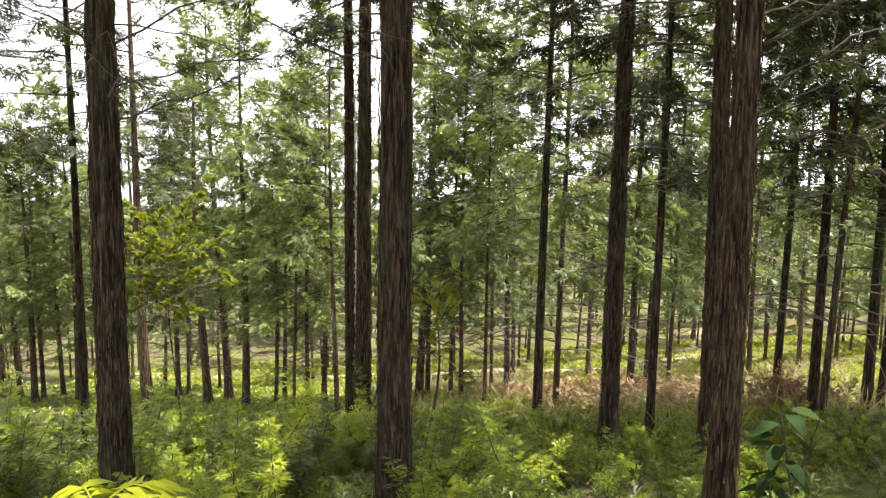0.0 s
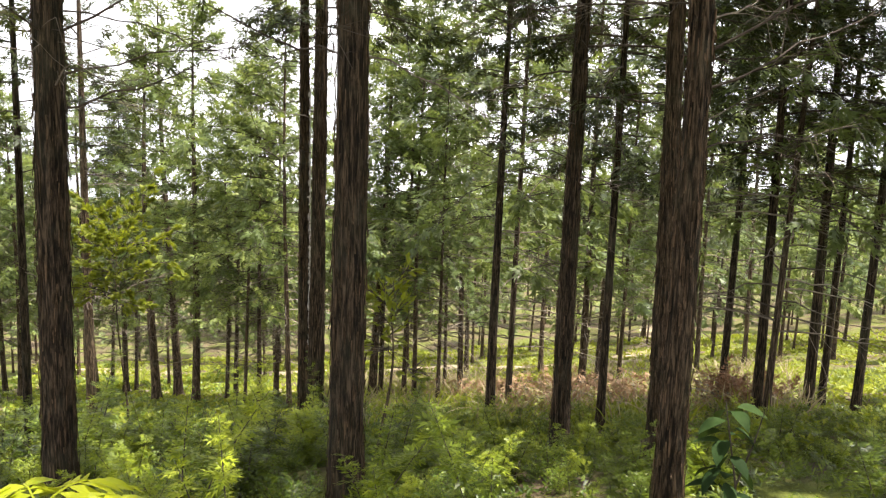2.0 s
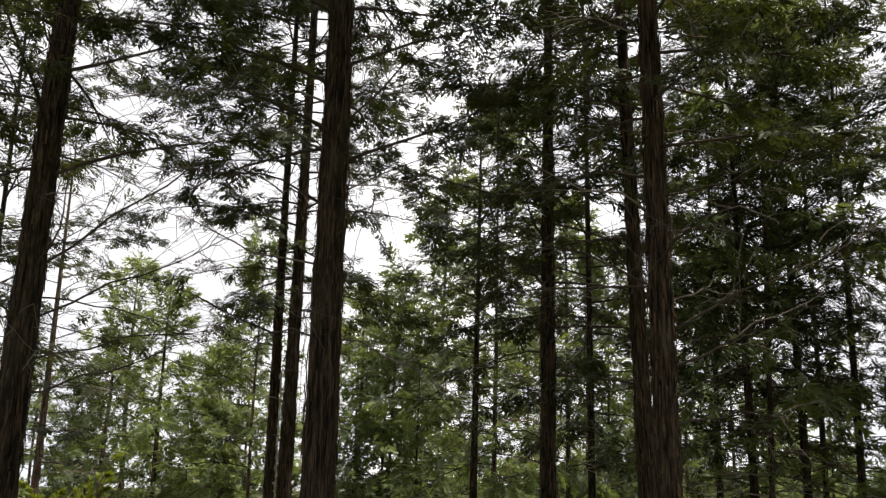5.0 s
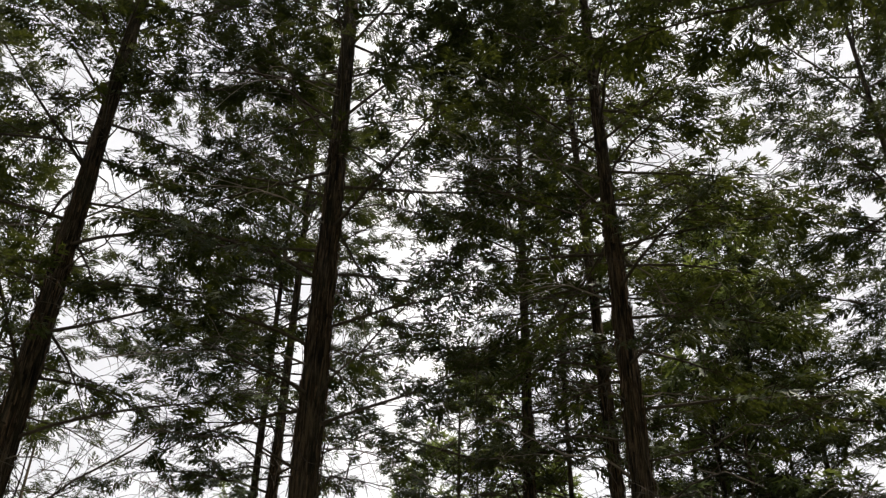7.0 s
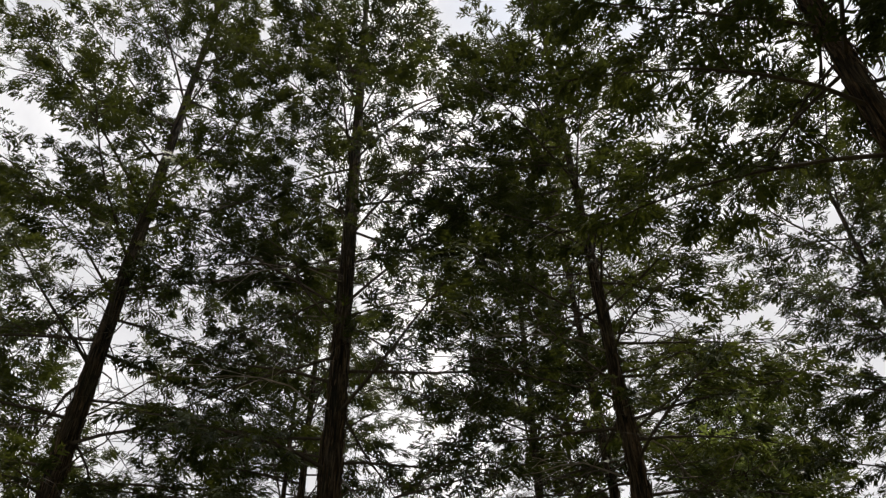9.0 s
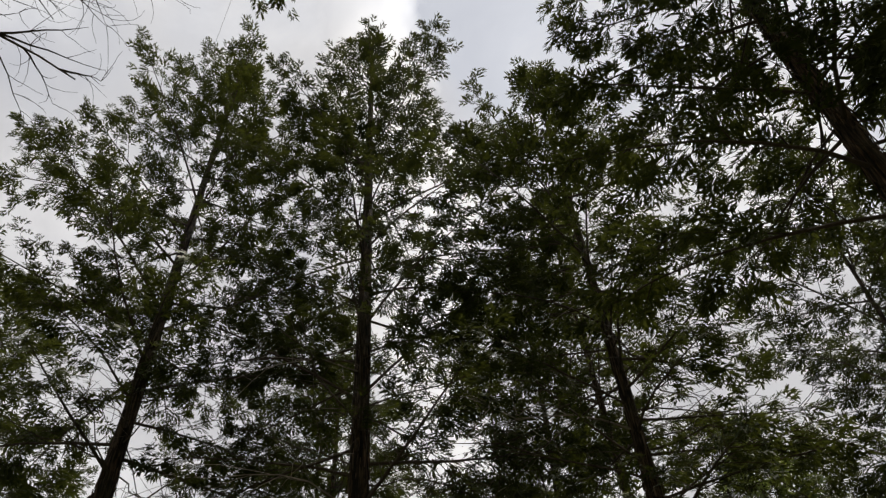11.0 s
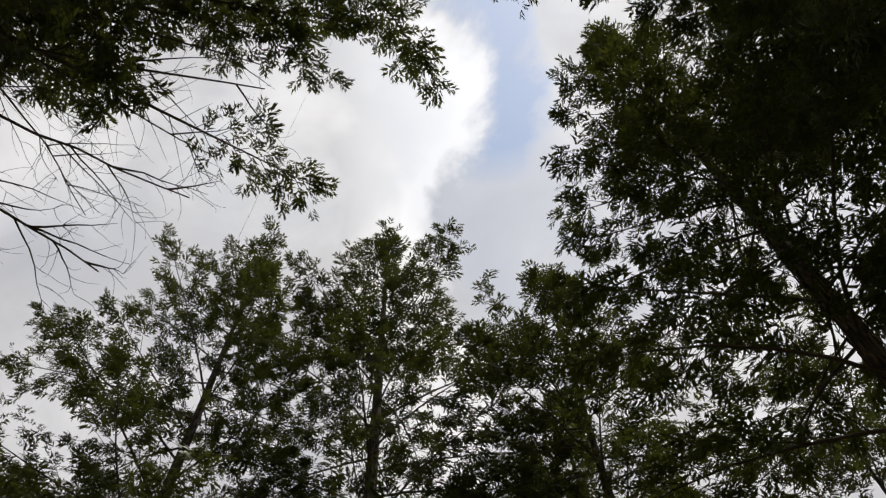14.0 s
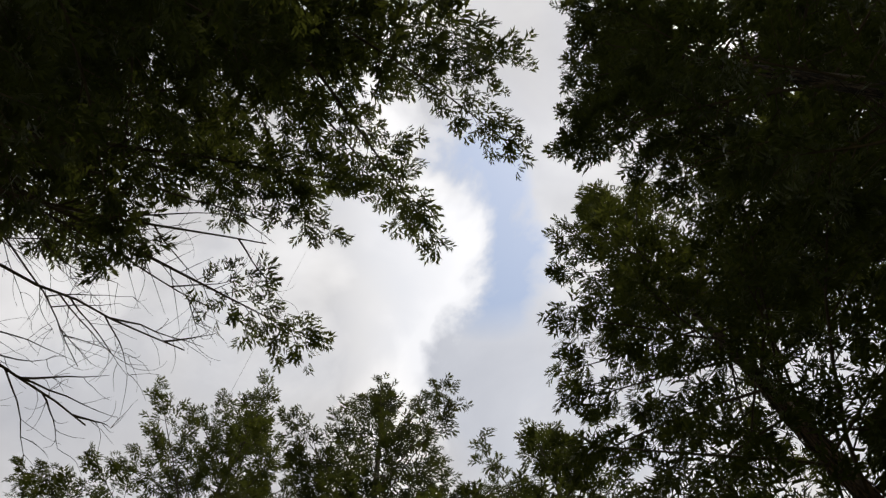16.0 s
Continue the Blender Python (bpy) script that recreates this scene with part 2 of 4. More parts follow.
def tube(buf, pts, rad, sides=5):
    """A round tapered tube along pts."""
    pts, rad = np.asarray(pts, float), np.asarray(rad, float)
    d = unit(np.gradient(pts, axis=0))
    ref = np.array([0.3, 0.2, 1.0]) if abs(d[0, 2]) < 0.8 else np.array([1.0, 0.2, 0.1])
    a = unit(np.cross(d, ref))
    b = np.cross(d, a)
    ang = np.arange(sides) / sides * 2 * math.pi
    ring = (np.cos(ang)[None, :, None] * a[:, None] + np.sin(ang)[None, :, None] * b[:, None]) * rad[:, None, None] + pts[:, None]
    i, j = np.meshgrid(np.arange(len(pts) - 1), np.arange(sides), indexing="ij")
    p, q = i * sides + j, i * sides + (j + 1) % sides
    t = np.concatenate([np.stack([p, q, p + sides], -1).reshape(-1, 3), np.stack([q, q + sides, p + sides], -1).reshape(-1, 3)])
    buf.add(ring.reshape(-1, 3), t)


def feather(pairs, width, droop=0.18):
    """A flat feathery spray, 1 long along x, of narrow side shoots and a tip."""
    v, t = [], []

    def shoot(x0, ang, length):
        c, s = math.cos(ang), math.sin(ang)
        base = len(v)
        for u, w in [(0, width * 0.7), (1, 0), (0, -width * 0.7)]:
            x, y = x0 + length * (u * c) - w * s, length * u * s + w * c
            v.append((x, y, -droop * (x * x * 0.6 + y * y)))
        t.append((base, base + 1, base + 2))

    for k in range(pairs):
        f = (k + 0.5) / pairs
        for sgn in (-1, 1):
            shoot(0.8 * f, sgn * (0.95 - 0.35 * f), 0.46 * (1 - 0.45 * f))
    shoot(0.5, 0.0, 0.5)
    return np.array(v), np.array(t)


def frond(seed, shoots, width):
    """A flat cypress spray, 1 long along x: short scaly shoots in loose tiers along a hidden stalk."""
    rng = np.random.default_rng(seed)
    v, t = [], []
    for k in range(shoots):
        f = (k + rng.random()) / shoots
        sd = 1 if k % 2 else -1
        a, ln = sd * rng.uniform(0.15, 1.05), rng.uniform(0.36, 0.58) * (1.1 - 0.35 * f)
        x0, y0 = 0.72 * f, sd * rng.uniform(0.0, 0.2) * (1.1 - 0.6 * f)
        c, s, w = math.cos(a), math.sin(a), width * rng.uniform(0.75, 1.3)
        lift = rng.normal(0, 0.06)
        for u, o in ((0.0, w), (1.0, rng.normal(0, 0.3 * w)), (rng.uniform(0.0, 0.4), -w)):
            x, y = x0 + ln * u * c - o * s, y0 + ln * u * s + o * c
            v.append((x, y, lift - 0.25 * x * x - 0.25 * y * y))
        t.append((3 * k, 3 * k + 1, 3 * k + 2))
    return np.array(v), np.array(t)


SPRAY_NEAR = (frond(1, 11, 0.066), frond(2, 11, 0.07), frond(3, 12, 0.062))
SPRAY_MID = (feather(3, 0.10, 0.3), feather(3, 0.092, 0.6))
SPRAY_FAR = (feather(3, 0.15, 0.3), feather(3, 0.12, 0.6))
FROND = frond(5, 13, 0.058)


def leaf_shape(fold=0.12, bend=0.25, wide=0.22, cuts=3):
    """A pointed oval leaf, 1 long along x, folded at the midrib."""
    xs = np.linspace(0, 1, cuts + 1)
    ws = wide * np.sin(xs * math.pi) ** 0.8 * (1.12 - 0.35 * xs)
    v = [(x, 0, -bend * x * x) for x in xs]
    v += [(x, sg * w, fold * w * 2 - bend * x * x) for sg in (1, -1) for x, w in zip(xs[1:-1], ws[1:-1])]
    t, k = [], cuts - 1
    for sg, first in ((1, cuts + 1), (-1, cuts + 1 + k)):
        rim = [0] + list(range(first, first + k)) + [cuts]
        for q in range(cuts):
            for tri in ((q, q + 1, rim[q + 1]), (q, rim[q + 1], rim[q])):
                if len(set(tri)) == 3:
                    t.append(tri if sg > 0 else tri[::-1])
    return np.array(v), np.array(t)


LEAF = leaf_shape()
LEAF_BROAD = leaf_shape(0.15, 0.45, 0.27, 7)
LEAF_SMALL = (np.array([(0, 0, 0), (0.5, 0.24, 0.05), (1, 0, -0.1), (0.5, -0.24, 0.05)]), np.array([(0, 1, 2), (0, 2, 3)]))
BLADE = (np.array([(0, 0.02, 0), (0, -0.02, 0), (0.5, 0.016, 0.03), (0.5, -0.016, 0.03), (1, 0, -0.12)]), np.array([(0, 1, 2), (1, 3, 2), (2, 3, 4)]))

# ---- ground ----
def slope(x, y):
    """Hillside that falls away ahead, rises behind and to the right."""
    d1, d2 = np.clip(y - 24, 0, 50), np.clip(y - 74, 0, 150)
    z = -(np.clip(y, 0, 24) * 0.30 + 0.30 * d1 - 0.0015 * d1**2 + 0.15 * d2 - 0.0002 * d2**2 + 0.09 * np.clip(y - 224, 0, 3000))
    return z + np.clip(-y, 0, 300) * 0.12 + 4.2 * np.tanh(x / 60)


def ground_z(x, y):
    bumps = 0.10 * np.sin(x * 0.9 + 1.3 * np.sin(y * 0.5)) * np.sin(y * 0.8 + 0.6) + 0.05 * np.sin(x * 2.7 + y) * np.sin(y * 2.3 - x)
    return slope(x, y) + bumps * np.clip((np.hypot(x, y) - 1.0) / 4, 0, 1)


def build_ground():
    s = np.linspace(-1, 1, 161)
    side = np.sign(s) * (np.abs(s) * 40 + np.abs(s) ** 5 * 1500)
    gx, gy = np.meshgrid(side, side + 20, indexing="ij")
    v = np.stack([gx, gy, ground_z(gx, gy)], -1).reshape(-1, 3)
    k = len(s)
    i, j = np.meshgrid(np.arange(k - 1), np.arange(k - 1), indexing="ij")
    p = i * k + j
    t = np.concatenate([np.stack([p, p + k, p + 1], -1).reshape(-1, 3), np.stack([p + k, p + k + 1, p + 1], -1).reshape(-1, 3)])
    buf = Buf()
    buf.add(v, t)
    ob = new("ground", buf.mesh("ground", SOIL, True))
    tagged(ob, "forest floor of brown needle litter and moss on a falling slope", "ground", kind="structure")


build_ground()


def build_path(name, pts, width, label):
    """A trodden strip that follows the ground."""
    pts = np.array(pts, float)
    u = np.linspace(0, len(pts) - 1, 60)
    x, y = np.interp(u, np.arange(len(pts)), pts[:, 0]), np.interp(u, np.arange(len(pts)), pts[:, 1])
    d = unit(np.gradient(np.stack([x, y], -1), axis=0))
    rows, k = [], 7
    for w in np.linspace(-0.5, 0.5, k):
        wob = width * w * (1 + 0.35 * np.sin(u * 2.1 + 5 * w) + 0.2 * np.sin(u * 5.3))
        px, py = x - d[:, 1] * wob, y + d[:, 0] * wob
        rows.append(np.stack([px, py, ground_z(px, py) + 0.05 - 0.12 * abs(w) ** 2], -1))
    v = np.stack(rows, 1).reshape(-1, 3)
    i, j = np.meshgrid(np.arange(len(u) - 1), np.arange(k - 1), indexing="ij")
    p = i * k + j
    t = np.concatenate([np.stack([p, p + 1, p + k], -1).reshape(-1, 3), np.stack([p + 1, p + k + 1, p + k], -1).reshape(-1, 3)])
    buf = Buf()
    buf.add(v, t[:, ::-1])
    tagged(new(name, buf.mesh(name, DIRT, True)), label, "path", kind="structure")


TRACK = [(24, 72), (18.9, 56.7), (13.6, 44.7), (7.6, 44.3), (3.5, 47), (-0.7, 47.5), (-6.6, 48.8), (-14, 52), (-24, 58)]
build_path("path", TRACK, 2.2, "pale sunlit dirt track winding between the trees")
build_path("path_lower", [(9, 36), (2, 36.5), (-4, 37), (-9.7, 38.1), (-16, 43)], 1.3, "narrow pale footpath across the slope")

# ---- trees ----
def trunk_line(rng, h, sway):
    """Centre of a slightly wandering trunk as a function of height."""
    p1, p2 = rng.uniform(0, 6.28, 2)
    return lambda z: np.stack([sway * np.sin(z / h * 4.0 + p1) - sway * math.sin(p1), sway * np.sin(z / h * 3.3 + p2) - sway * math.sin(p2), z], -1)


def trunk_radius(z, h, r0):
    return r0 * (np.clip(1 - z / h, 0, 1) ** 0.8 * 0.93 + 0.03) * (1 + 0.35 * np.exp(-z / 0.25))


def trunk_buf(rng, h, r0, line, sides, rows, ridge):
    """Tapered trunk with root flare and bark ridges."""
    z = h * np.linspace(0, 1, rows) ** 1.25
    z = np.concatenate([[-0.5], z])
    ang = np.arange(sides) / sides * 2 * math.pi
    rad = trunk_radius(np.clip(z, 0, h), h, r0)[:, None] * np.ones(sides)[None]
    if ridge:
        phase = rng.uniform(0, 6.28, 6)
        a, zz = ang[None], z[:, None]
        f = np.zeros_like(rad)
        for k, m in enumerate((9, 14, 19, 23, 27, 5)):
            f += np.sin(m * a + 1.3 * np.sin(zz * (0.7 + 0.35 * k) + phase[k]) + phase[k]) * (0.35 if k < 5 else 0.5)
        rad = rad * (1 + ridge * f) + ridge * r0 * rng.normal(0, 0.5, rad.shape)
    c = line(z)
    v = np.stack([c[:, None, 0] + rad * np.cos(ang), c[:, None, 1] + rad * np.sin(ang), np.broadcast_to(z[:, None], rad.shape)], -1).reshape(-1, 3)
    i, j = np.meshgrid(np.arange(len(z) - 1), np.arange(sides), indexing="ij")
    p, q = i * sides + j, i * sides + (j + 1) % sides
    t = np.concatenate([np.stack([p, q, p + sides], -1).reshape(-1, 3), np.stack([q, q + sides, p + sides], -1).reshape(-1, 3)])
    buf = Buf()
    buf.add(v, t)
    return buf


def bark_strips(rng, h, r0, line, count, top):
    """Loose strips of bark, some peeling off the trunk."""
    buf = Buf()
    for _ in range(count):
        z, a = rng.uniform(0.1, top), rng.uniform(0, 6.28)
        ln, wd, lift = rng.uniform(0.06, 0.34), rng.uniform(0.0025, 0.009), rng.uniform(0.004, 0.03)
        r = trunk_radius(np.array(z), h, r0)
        up = rng.random() < 0.4
        zs = z + np.array([0, 0.5, 1.0]) * ln
        lifts = np.array([lift, 0.006, 0.0]) if not up else np.array([0.0, 0.006, lift])
        c = line(zs)
        rows = []
        for dw in (-1, 1):
            b = a + dw * wd / r * np.array([0.7, 1.0, 0.6])
            rr = r * 1.02 + 0.006 + lifts
            rows.append(np.stack([c[:, 0] + rr * np.cos(b), c[:, 1] + rr * np.sin(b), zs], -1))
        inner = [row - 0.006 * np.array([math.cos(a), math.sin(a), 0]) for row in rows]
        v = np.concatenate(rows + inner)
        t = []
        for o in (0, 6):
            t += [(o, o + 3, o + 1), (o + 1, o + 3, o + 4), (o + 1, o + 4, o + 2), (o + 2, o + 4, o + 5)]
        for e0, e1 in ((0, 1), (1, 2), (3, 4), (4, 5), (0, 3), (2, 5)):
            t += [(e0, e1, e0 + 6), (e1, e1 + 6, e0 + 6)]
        buf.add(v, np.array(t))
    return buf


def limb_points(rng, start, az, length, rise, sag, k=5, wander=0.028):
    """A limb that leaves the trunk, rises and bows down, with a little wander."""
    s = np.linspace(0, 1, k)
    turn = az + rng.normal(0, 0.18) * s + rng.normal(0, 0.1)
    x, y = length * s * np.cos(turn), length * s * np.sin(turn)
    z = length * (math.tan(rise) * s - sag * s * s)
    pts = np.stack([x, y, z], -1) + start
    pts[1:] += rng.normal(0, wander * length, (k - 1, 3)) * np.linspace(0.5, 1.2, k - 1)[:, None]
    return pts


def dead_branch_buf(rng, start, az, length, rise, sag, thick, twigs=9, finer=2, sides=5):
    """A bare branch with thin curling twigs."""
    buf = Buf()
    pts = limb_points(rng, start, az, length, rise, sag, 7, 0.028 if length < 2.3 else 0.012)
    tube(buf, pts, np.linspace(thick, thick * 0.22, 7), sides)
    for _ in range(twigs):
        f = rng.uniform(0.2, 0.98)
        p = np.array([np.interp(f * 6, np.arange(7), pts[:, c]) for c in range(3)])
        ln = rng.uniform(0.25, 0.6) * length * (1.15 - f) + 0.1
        b = az + rng.choice([-1, 1]) * rng.uniform(0.4, 1.1)
        tw = limb_points(rng, p, b, ln, rise * 0.5 + rng.normal(0, 0.35), sag + rng.normal(0, 0.25), 4)
        tube(buf, tw, np.linspace(thick * 0.35, 0.0022, 4), 3)
        for _ in range(finer):
            q = tw[rng.integers(1, 4)]
            t2 = limb_points(rng, q, b + rng.normal(0, 0.8), ln * rng.uniform(0.25, 0.5), rng.normal(0, 0.5), rng.uniform(0, 0.6), 3)
            tube(buf, t2, np.linspace(0.0035, 0.0016, 3), 3)
    return buf


def crown_bufs(rng, h, r0, line, cb, radius, limbs, laterals, spray, size, per, steep=0.0, fill=1.0, tip=0.16):
    """Limbs with side branches, each in a mesh of its own, and the foliage that they carry."""
    woods, leaves = [], Buf()
    along, ups, sizes, places = [], [], [], []
    for i in range(limbs):
        wood = Buf()
        u = (i + rng.uniform(0.1, 0.9)) / limbs
        z = cb + (h - cb) * u**0.95 * 0.985
        az = i * 2.39996 + rng.normal(0, 0.35)
        taper = (1 - u) ** 0.95 * min(1.0, 0.65 + 2.2 * u)
        ln = max(radius * (tip + (1 - tip) * taper) * 1.12 * rng.uniform(0.6, 1.2), 0.35)
        rise = min(0.12 + 0.75 * u**1.5 + rng.normal(0, 0.14) + steep, 1.2)
        sag = rng.uniform(0.1, 0.45) * (1 - 0.6 * u)
        pts = limb_points(rng, line(np.array(z)), az, ln, rise, sag)
        thick = 0.004 + 0.0048 * ln + 0.05 * trunk_radius(np.array(z), h, r0)
        tube(wood, pts, np.linspace(thick, 0.004, 5), 3)
        bare = 0.12 * (1 - u) ** 1.5
        live = max(int(laterals * (0.4 + 0.6 * ln / radius)), 3)
        for j in range(live):
            f = bare + (1 - bare) * (j + rng.random()) / live
            p = np.array([np.interp(f * 4, np.arange(5), pts[:, c]) for c in range(3)])
            l2 = (0.42 * ln * (1.12 - f) + 0.16) * rng.uniform(0.6, 1.35)
            b = az + (1 if j % 2 else -1) * rng.uniform(0.4, 1.2) * (1.1 - 0.5 * f)
            e = math.atan(math.tan(rise) - 2 * sag * f) * 0.6 + rng.normal(0, 0.3)
            d = np.array([math.cos(b) * math.cos(e), math.sin(b) * math.cos(e), math.sin(e)])
            if size < 0.7:
                tube(wood, np.stack([p, p + d * l2]), [0.012, 0.004], 3)
            if rng.random() > fill * (0.6 + 0.4 * u):
                continue
            g = rng.uniform(0.15, 1.0, per) ** 0.7
            places.append(p + d * l2 * g[:, None] - (0, 0, 0.06 * l2) + rng.normal(0, 0.16 * size, (per, 3)))
            along.append(d + rng.normal(0, 0.4, (per, 3)) + (0, 0, -0.1))
            ups.append(rng.normal(0, 0.5, (per, 3)) + (0, 0, 1.0))
            sizes.append(size * rng.uniform(0.55, 1.35, per))
        woods.append(wood)
    turned, where = frames(np.concatenate(along), np.concatenate(ups)) * np.concatenate(sizes)[:, None, None], np.concatenate(places)
    for q, shape in enumerate(spray):
        leaves.spread(*shape, turned[q :: len(spray)], where[q :: len(spray)])
    # the leader and the shoots round it
    m = 10
    top = line(h * (1 - 0.09 * rng.random(m) ** 1.5))
    leaves.spread(*spray[0], frames(rng.normal(0, 0.8, (m, 3)) + (0, 0, 0.4), rng.normal(0, 1, (m, 3))) * size * 1.2, top + rng.normal(0, 0.08, (m, 3)))
    return woods, leaves


def bough(rng, start, az, length, rise, droop, k=6, wander=0.05):
    """A limb of the given true length that starts at rise and bows down by droop radians, then turns up a little."""
    f = np.linspace(0, 1, k)[:-1]
    a = az + rng.normal(0, 0.25) * f + np.cumsum(rng.normal(0, wander, k - 1))
    e = rise - droop * f + 0.35 * droop * f**3 + np.cumsum(rng.normal(0, wander, k - 1))
    step = np.stack([np.cos(a) * np.cos(e), np.sin(a) * np.cos(e), np.sin(e)], -1) * (length / (k - 1))
    return np.concatenate([[start], start + np.cumsum(step, 0)])


class Sprays:
    """Gathers the places and turns of the sprays of one crown."""

    def __init__(self, rng, size):
        self.rng, self.size, self.at, self.along, self.up, self.scale = rng, size, [], [], [], []

    def lateral(self, p, d, length, per):
        """Sprays along both sides of a side branch from p in the direction d, and at its tip."""
        rng = self.rng
        m = max(int(per * length / 0.5 + rng.random()), 3)
        g = np.append(rng.uniform(0.18, 1.0, m - 1), 1.0)
        side = unit(np.cross((0, 0, 1.0), d))
        ang = (rng.choice([-1.0, 1.0], m) * rng.uniform(0.25, 1.0, m))[:, None]
        ang[-1] *= 0.2
        self.at.append(p + d * (length * g)[:, None] + rng.normal(0, 0.22 * self.size, (m, 3)))
        self.along.append(d * np.cos(ang) + side * np.sin(ang) + rng.normal(0, 0.22, (m, 3)) + (0, 0, -0.12))
        self.up.append(rng.normal(0, 0.42, (m, 3)) + (0, 0, 1.0))
        self.scale.append(self.size * rng.uniform(0.6, 1.35, m))

    def put(self, buf, shapes):
        turned, where = frames(np.concatenate(self.along), np.concatenate(self.up)) * np.concatenate(self.scale)[:, None, None], np.concatenate(self.at)
        for q, shape in enumerate(shapes):
            buf.spread(*shape, turned[q :: len(shapes)], where[q :: len(shapes)])


def leafy_bough(rng, wood, sprays, pts, az, length, thick, bare, count, width, per, fill):
    """The wood of a limb and its side branches; sprays on the part past bare."""
    k = len(pts) - 1
    tube(wood, pts, np.linspace(thick, 0.004, k + 1), 5)
    for j in range(count):
        f = bare * 0.5 + (1 - bare * 0.5) * (j + rng.random()) / count
        p = np.array([np.interp(f * k, np.arange(k + 1), pts[:, c]) for c in range(3)])
        way = unit(pts[min(int(f * k) + 1, k)] - pts[min(int(f * k), k - 1)])
        l2 = width * (1.12 - f * 0.85) * rng.uniform(0.55, 1.3)
        turn = (1 if j % 2 else -1) * rng.uniform(0.45, 1.15) * (1.15 - 0.45 * f)
        e = math.asin(np.clip(way[2], -1, 1)) * 0.7 + rng.normal(0.0, 0.28)
        b = math.atan2(way[1], way[0]) + turn
        d = np.array([math.cos(b) * math.cos(e), math.sin(b) * math.cos(e), math.sin(e)])
        tube(wood, np.stack([p, p + d * l2 * 0.5, p + d * l2 - (0, 0, 0.05 * l2)]), [0.004 + 0.0035 * l2, 0.0035, 0.0018], 3)
        if f > bare and rng.random() < fill:
            sprays.lateral(p, d, l2, per)
    sprays.lateral(pts[-2], unit(pts[-1] - pts[-2]), float(np.linalg.norm(pts[-1] - pts[-2])) * 1.15, per)


def near_crown(rng, h, r0, line, cb, shape, limbs, laterals, size, per, steep=0.0, fill=1.0, bare=0.5):
    """Limbs with side branches, each limb in a mesh of its own, and the sprays that they carry. shape: rows of height share and reach."""
    woods, leaves, sprays = [], Buf(), Sprays(rng, size)
    us, rs = np.array(shape, float).T
    for i in range(limbs):
        wood = Buf()
        u = ((i + rng.uniform(0.1, 0.9)) / limbs) ** 0.92
        z = cb + (h - cb) * u * 0.975
        az = i * 2.39996 + rng.normal(0, 0.35)
        rise = min(0.10 + 0.85 * u**1.8 + rng.normal(0, 0.13) + steep, 1.2)
        ln = max(float(np.interp(u, us, rs)) * rng.uniform(0.68, 1.12), 0.25)
        pts = bough(rng, line(np.array(z)), az, ln, rise, rng.uniform(0.2, 0.75) * (1 - 0.6 * u))
        thick = 0.004 + 0.0048 * ln + 0.06 * trunk_radius(np.array(z), h, r0)
        leafy_bough(rng, wood, sprays, pts, az, ln, thick, bare * (1 - u) ** 1.3, max(int(laterals * ln), 3), 0.30 * ln + 0.16, per, fill * (0.65 + 0.35 * u))
        woods.append(wood)
    # the leader
    for k in range(12):
        b, z = k * 2.4, h * (1 - 0.055 * (k / 12))
        d = unit(np.array([math.cos(b) * 0.55, math.sin(b) * 0.55, 0.9 + 0.3 * rng.random()]))
        sprays.lateral(line(np.array(z)), d, 0.3 + 0.3 * k / 12, per)
    sprays.put(leaves, SPRAY_NEAR)
    return woods, leaves


def joined(bufs):
    out = Buf()
    for one in bufs:
        for vv, tt in zip(one.v, one.t):
            out.v.append(vv), out.t.append(tt + out.count)
        out.count += one.count
    return out


def stand(ob, x, y, lean_x=0.0, lean_y=0.0, turn=0.0, scale=1.0):
    """Pose on the ground at x, y."""
    return pose(x, y, float(ground_z(x, y)), 0, 0, 0) @ pose(0, 0, 0, -lean_y, lean_x, turn) @ Matrix.Scale(scale, 4)


TREES = []


ROUND = ((0.0, 0.75), (0.25, 1.0), (0.62, 1.0), (0.8, 0.72), (0.92, 0.36), (1.0, 0.14))
CONE = ((0.0, 0.9), (0.15, 1.0), (0.5, 0.72), (0.8, 0.4), (1.0, 0.12))


